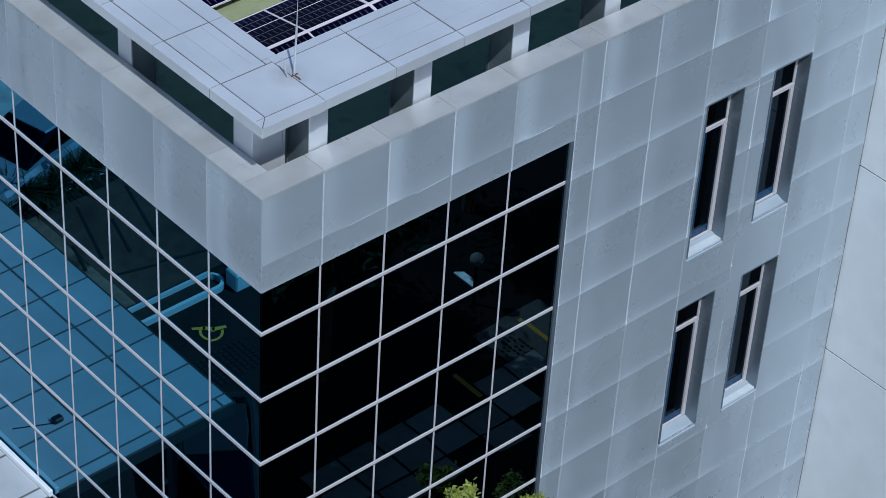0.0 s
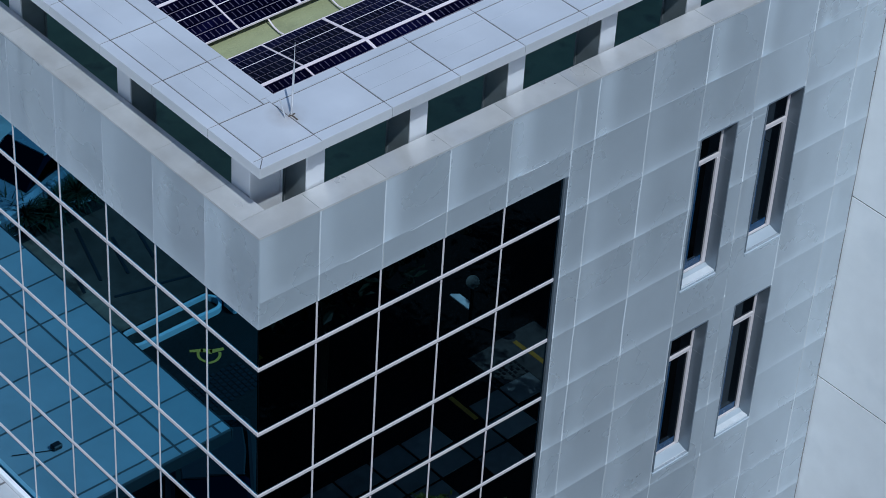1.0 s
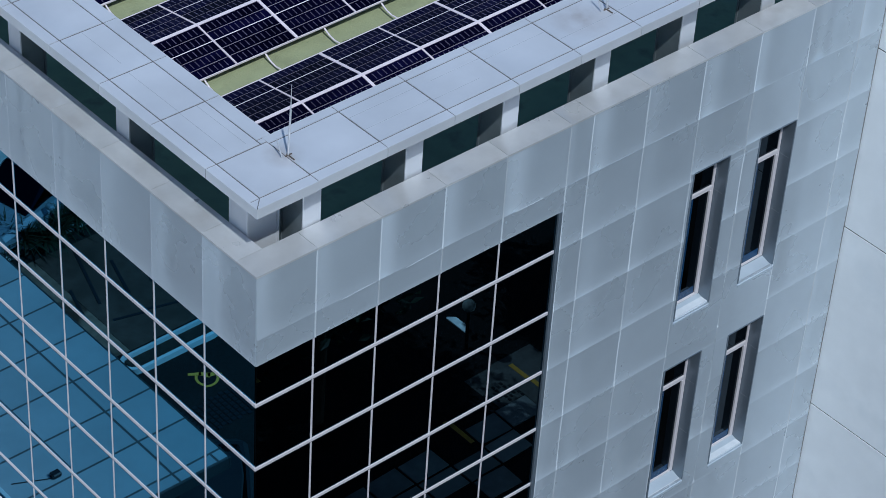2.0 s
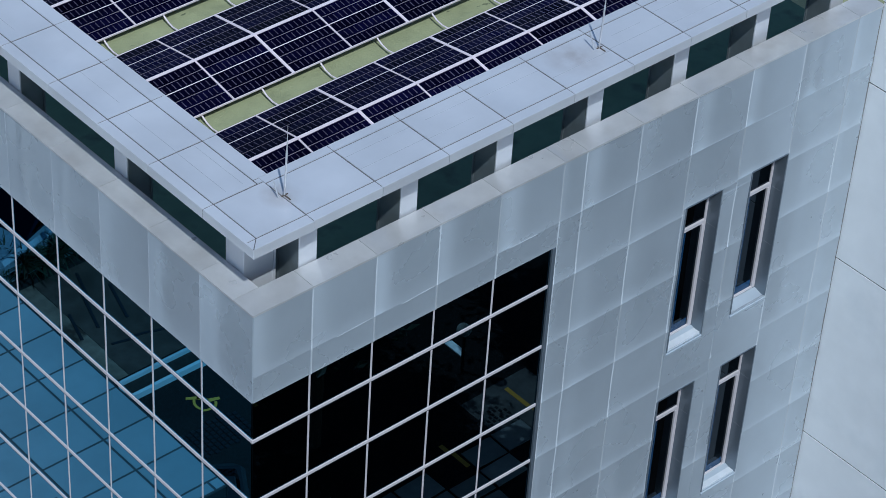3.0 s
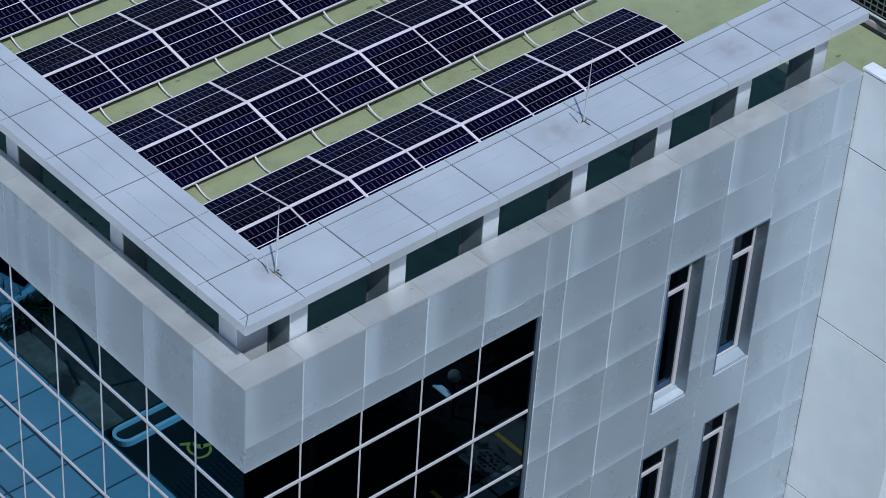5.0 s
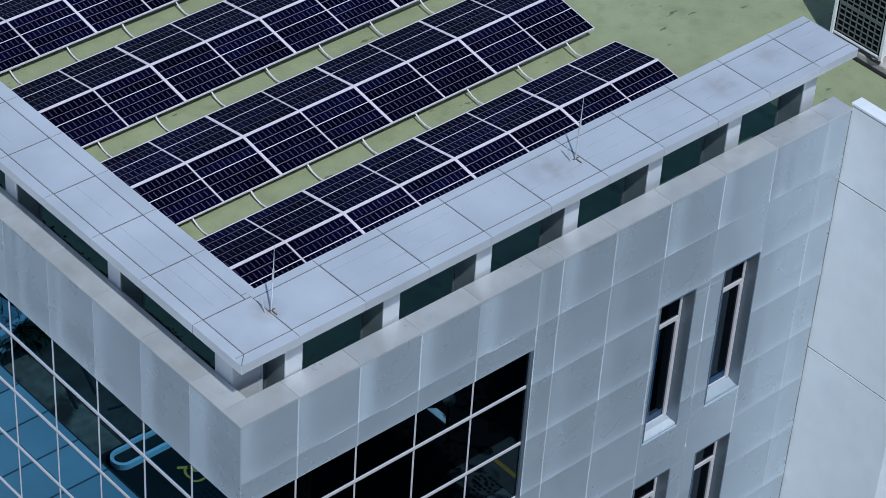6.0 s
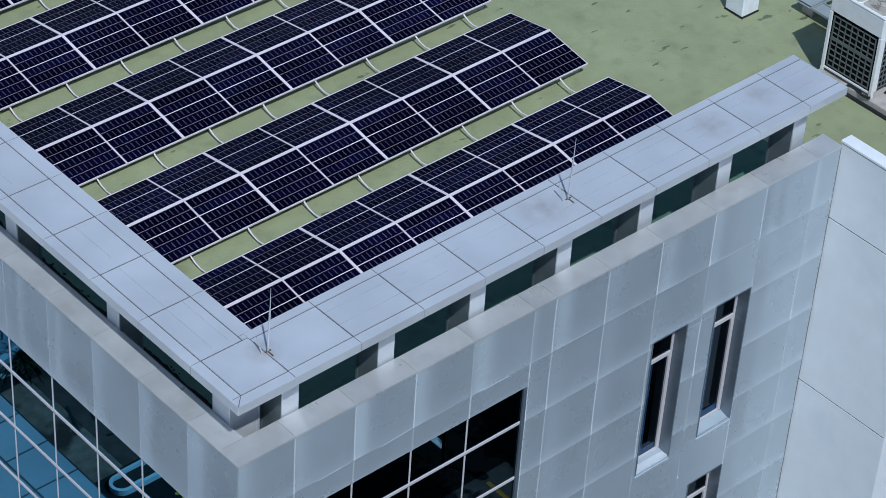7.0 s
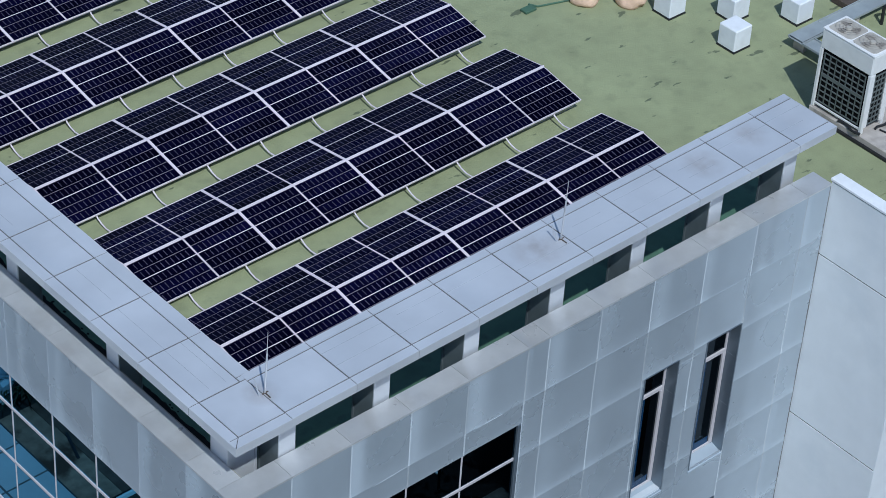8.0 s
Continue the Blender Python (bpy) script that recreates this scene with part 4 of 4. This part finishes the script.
for i in range(10):
    for j in range(9):
        if hole_rng.random() < 0.3:
            continue
        add_box(b, 12.40 + i * 0.11, 12.46 + i * 0.11, -8.45 + j * 0.12 + (i % 2) * 0.05, -8.37 + j * 0.12 + (i % 2) * 0.05, 0.002, 0.012)
tagged(part("paver_hole", b, BLACK, holes), kind="stuff")
pavers = empty("grass_pavers", "dark grid of perforated paving beside the parking bay", "paving", kind="structure")
b = bmesh.new()
for i in range(14):
    for j in range(7):
        add_box(b, -8.75 + i * 0.13, -8.66 + i * 0.13, 10.95 + j * 0.13 + (i % 2) * 0.05, 11.04 + j * 0.13 + (i % 2) * 0.05, 0.001, 0.02)
tagged(part("paver_hole", b, BLACK, pavers), kind="stuff")
thing("planter", box_mesh(-10.15, -9.62, 13.15, 13.55, 0, 0.45, 0.03), WHITE_PAINT, "low white painted planter box beside the kerb", "planter")


def loft(sections):
    """A closed shell through rounded cross-sections: (y, half width, low, high)."""
    b = bmesh.new()
    rings = []
    for y, w, lo, hi in sections:
        c = min(0.10, (hi - lo) * 0.35, w * 0.35)
        outline = ((-w, lo + c), (-w + c, lo), (w - c, lo), (w, lo + c), (w, hi - c), (w - c, hi), (-w + c, hi), (-w, hi - c))
        rings.append([b.verts.new((x, y, z)) for x, z in outline])
    for p, q in zip(rings, rings[1:]):
        for i in range(8):
            b.faces.new((p[i], p[(i + 1) % 8], q[(i + 1) % 8], q[i]))
    b.faces.new(rings[0])
    b.faces.new(rings[-1][::-1])
    return b


def car(at, paint, label):
    c = empty("car", label, "car", at=at)
    part("body", loft(((-2.12, 0.70, 0.36, 0.62), (-1.92, 0.83, 0.26, 0.72), (-0.80, 0.88, 0.22, 0.80), (1.20, 0.88, 0.22, 0.85), (1.92, 0.84, 0.26, 0.82), (2.12, 0.72, 0.36, 0.70))), paint, c)
    part("cabin", loft(((-1.05, 0.72, 0.78, 0.83), (-0.35, 0.69, 0.78, 1.36), (0.95, 0.69, 0.78, 1.40), (1.75, 0.66, 0.78, 0.90))), DARK_GLASS, c, "dark glazed cabin")
    part("roof", loft(((-0.33, 0.58, 1.33, 1.40), (0.30, 0.64, 1.35, 1.45), (0.98, 0.60, 1.34, 1.42))), paint, c)
    for x in (-0.62, 0.62):
        part("headlight", box_mesh(x - 0.15, x + 0.15, -2.10, -2.00, 0.56, 0.66, 0.03), WHITE_PAINT, c, "pale headlight")
        part("mirror", box_mesh(x * 1.55 - 0.09, x * 1.55 + 0.09, -0.66, -0.52, 0.86, 0.98, 0.03), paint, c)
    for x in (-0.80, 0.80):
        for y in (-1.30, 1.30):
            b = bmesh.new()
            add_bar(b, (x - 0.1, y, 0.32), (x + 0.1, y, 0.32), 0.32, sides=20)
            wheel = part("wheel", b, BLACK, c)
            b = bmesh.new()
            add_bar(b, (x - 0.106, y, 0.32), (x + 0.106, y, 0.32), 0.19, sides=14)
            part("rim", b, GREY_METAL, wheel, "grey metal rim")
    return c


car(pose(-8.80, 19.45, 0, 0, 0, 76), CAR_PAINT, "blue-grey parked car behind low dark palms")
car(pose(-5.55, 8.55, 0, 0, 0, 35), BLACK, "black parked car beside the entrance canopy")


# Added wedge, sloped towards the sun to stand for a white car's glint.
stop = bmesh.new()
rows_w = []
for y in (-10.80, -10.62, -10.18):
    thin = 0.35 if y < -10.7 else 1.0
    rows_w.append([stop.verts.new((13.80 + 0.13 * f * thin, y, z)) for f, z in ((0.0, 0.0), (0.0, 0.03), (1.0, 0.105 * thin), (1.0, 0.0))])
for p, q in zip(rows_w, rows_w[1:]):
    for i in range(4):
        stop.faces.new((p[i], p[(i + 1) % 4], q[(i + 1) % 4], q[i]))
stop.faces.new(rows_w[0][::-1])
stop.faces.new(rows_w[-1])
thing("wheel_stop", stop, BRIGHT_METAL, "bright sheet-metal wedge on the asphalt, sloped to give a car's glint", "wheel stop")
lamp = empty("garden_lamp", "low grey globe lamp on a short post", "lamp", at=pose(13.5, -9.8, 0))
b = bmesh.new()
add_bar(b, (0, 0, 0), (0, 0, 1.05), 0.04)
part("post", b, BLACK, lamp)
b = bmesh.new()
bmesh.ops.create_uvsphere(b, u_segments=20, v_segments=12, radius=0.15, matrix=Matrix.Translation((0, 0, 1.18)))
part("globe", b, CONCRETE, lamp, "dull grey globe", smooth=True)
drain = thing("roof_outlet", box_mesh(-1.10, -0.92, 6.74, 6.88, CAN, CAN + 0.10, 0.02), BLACK, "small black roof outlet on the canopy", "roof outlet")
b = bmesh.new()
add_bar(b, (-0.92, 6.80, CAN + 0.012), (-0.30, 7.10, CAN + 0.012), 0.010, sides=6)
part("cable", b, BLACK, drain)

# ---- trees ----
def tree(x, y, height, spread, leaves, mat, label, leaf=0.16, seed=1, girth=0.16, low=0.68):
    rng = random.Random(seed)
    t = empty("tree", label, "tree", at=pose(x, y, 0))
    trunk = bmesh.new()
    add_bar(trunk, (0, 0, 0), (0.1 * girth / 0.16, 0.05 * girth / 0.16, height * (0.55 if low < 0.8 else 0.905)), girth, girth * 0.55, 10)
    tips = []
    for k in range(9):
        a = k * 2.4 + rng.uniform(-0.3, 0.3)
        base = Vector((0.1 * girth / 0.16, 0.05 * girth / 0.16, height * (rng.uniform(0.42, 0.55) if low < 0.8 else 0.90)))
        tip = Vector((math.cos(a) * spread * rng.uniform(0.4, 0.8), math.sin(a) * spread * rng.uniform(0.4, 0.8), height * rng.uniform(low, 0.93 if low < 0.8 else 0.985)))
        add_bar(trunk, base, tip, girth * 0.4, girth * 0.12, 6)
        tips.append(tip)
    tips.append(Vector((0, 0, height * 0.93)))
    part("trunk", trunk, BARK, t)
    verts, faces = [], []
    for _ in range(leaves):
        c = tips[rng.randrange(len(tips))]
        d = Vector((rng.gauss(0, 1), rng.gauss(0, 1), rng.gauss(0, 0.7))) * spread * 0.22
        p = c + d
        p.z = min(p.z, height * rng.uniform(0.96, 1.0))
        turn = Euler((rng.uniform(-0.9, 0.9), rng.uniform(-0.9, 0.9), rng.uniform(0, 6.3))).to_matrix()
        s = leaf * rng.uniform(0.6, 1.3)
        n = len(verts)
        for q in ((-s, 0, 0), (-0.2 * s, -0.42 * s, 0.06 * s), (s, 0, -0.1 * s), (-0.2 * s, 0.42 * s, 0.06 * s)):
            verts.append(p + turn @ Vector(q))
        faces.append((n, n + 1, n + 2, n + 3))
    me = bpy.data.meshes.new("crown")
    me.from_pydata(verts, [], faces)
    me.materials.append(mat)
    crown = new("crown", me)
    crown.parent = t
    tagged(crown, kind="stuff")
    return t


tree(3.68, -0.26, 7.98, 0.26, 650, LEAF, "slim bright green tree close to the glass facade", 0.055, 3, 0.04, 0.95)
tree(5.36, -0.26, 6.74, 0.26, 650, LEAF, "slim bright green tree close to the glass facade", 0.055, 4, 0.04, 0.95)
SHADE_TREES = ((3.6, -9.4, 5.4, 2.3), (6.6, -10.9, 5.9, 2.5), (9.4, -9.9, 5.6, 2.0), (0.6, -10.4, 5.5, 2.4), (9.4, -15.4, 5.2, 2.0), (8.8, -13.4, 5.6, 2.3),
               (-2.4, -8.3, 5.2, 2.2), (-11.4, 24.6, 4.6, 1.6), (15.6, -12.3, 5.4, 2.0))
for i, (x, y, h, s) in enumerate(SHADE_TREES):
    tree(x, y, h, s, 7000, LEAF_DARK, "broad dark green shade tree beside the car park", 0.17, 10 + i)


def low_palm(x, y, height, seed):
    """A clump of stiff arching blades on a short stem."""
    rng = random.Random(seed)
    p = empty("palm", "low dark spiky palm in the bed beside the car park", "palm", group="low palms", at=pose(x, y, 0))
    b = bmesh.new()
    add_bar(b, (0, 0, 0), (0, 0, height * 0.35), 0.07, 0.05, 7)
    part("trunk", b, BARK, p)
    verts, faces = [], []
    for k in range(90):
        a, lift = rng.uniform(0, 6.28), rng.uniform(0.25, 1.35)
        size = height * rng.uniform(0.55, 1.0)
        side = Vector((-math.sin(a), math.cos(a), 0)) * 0.028
        n = len(verts)
        for i in range(4):
            f = i / 3
            c = Vector((math.cos(a) * math.cos(lift) * size * f, math.sin(a) * math.cos(lift) * size * f, height * 0.32 + size * (math.sin(lift) * f - 0.35 * f * f)))
            w = side * (1 - f) + side * 0.06
            verts += [c - w, c + w]
        faces += [(n + 2 * i, n + 2 * i + 1, n + 2 * i + 3, n + 2 * i + 2) for i in range(3)]
    me = bpy.data.meshes.new("crown")
    me.from_pydata(verts, [], faces)
    me.materials.append(LEAF_DARK)
    crown = new("crown", me)
    crown.parent = p
    tagged(crown, kind="stuff")


for i, (x, y, h) in enumerate(((-7.75, 18.25, 1.15), (-8.15, 18.05, 0.95), (-8.60, 18.20, 1.05), (-9.05, 18.30, 1.20), (-9.50, 18.25, 1.0), (-9.90, 18.35, 1.1), (-7.45, 18.6, 1.2))):
    low_palm(x, y, h, 40 + i)
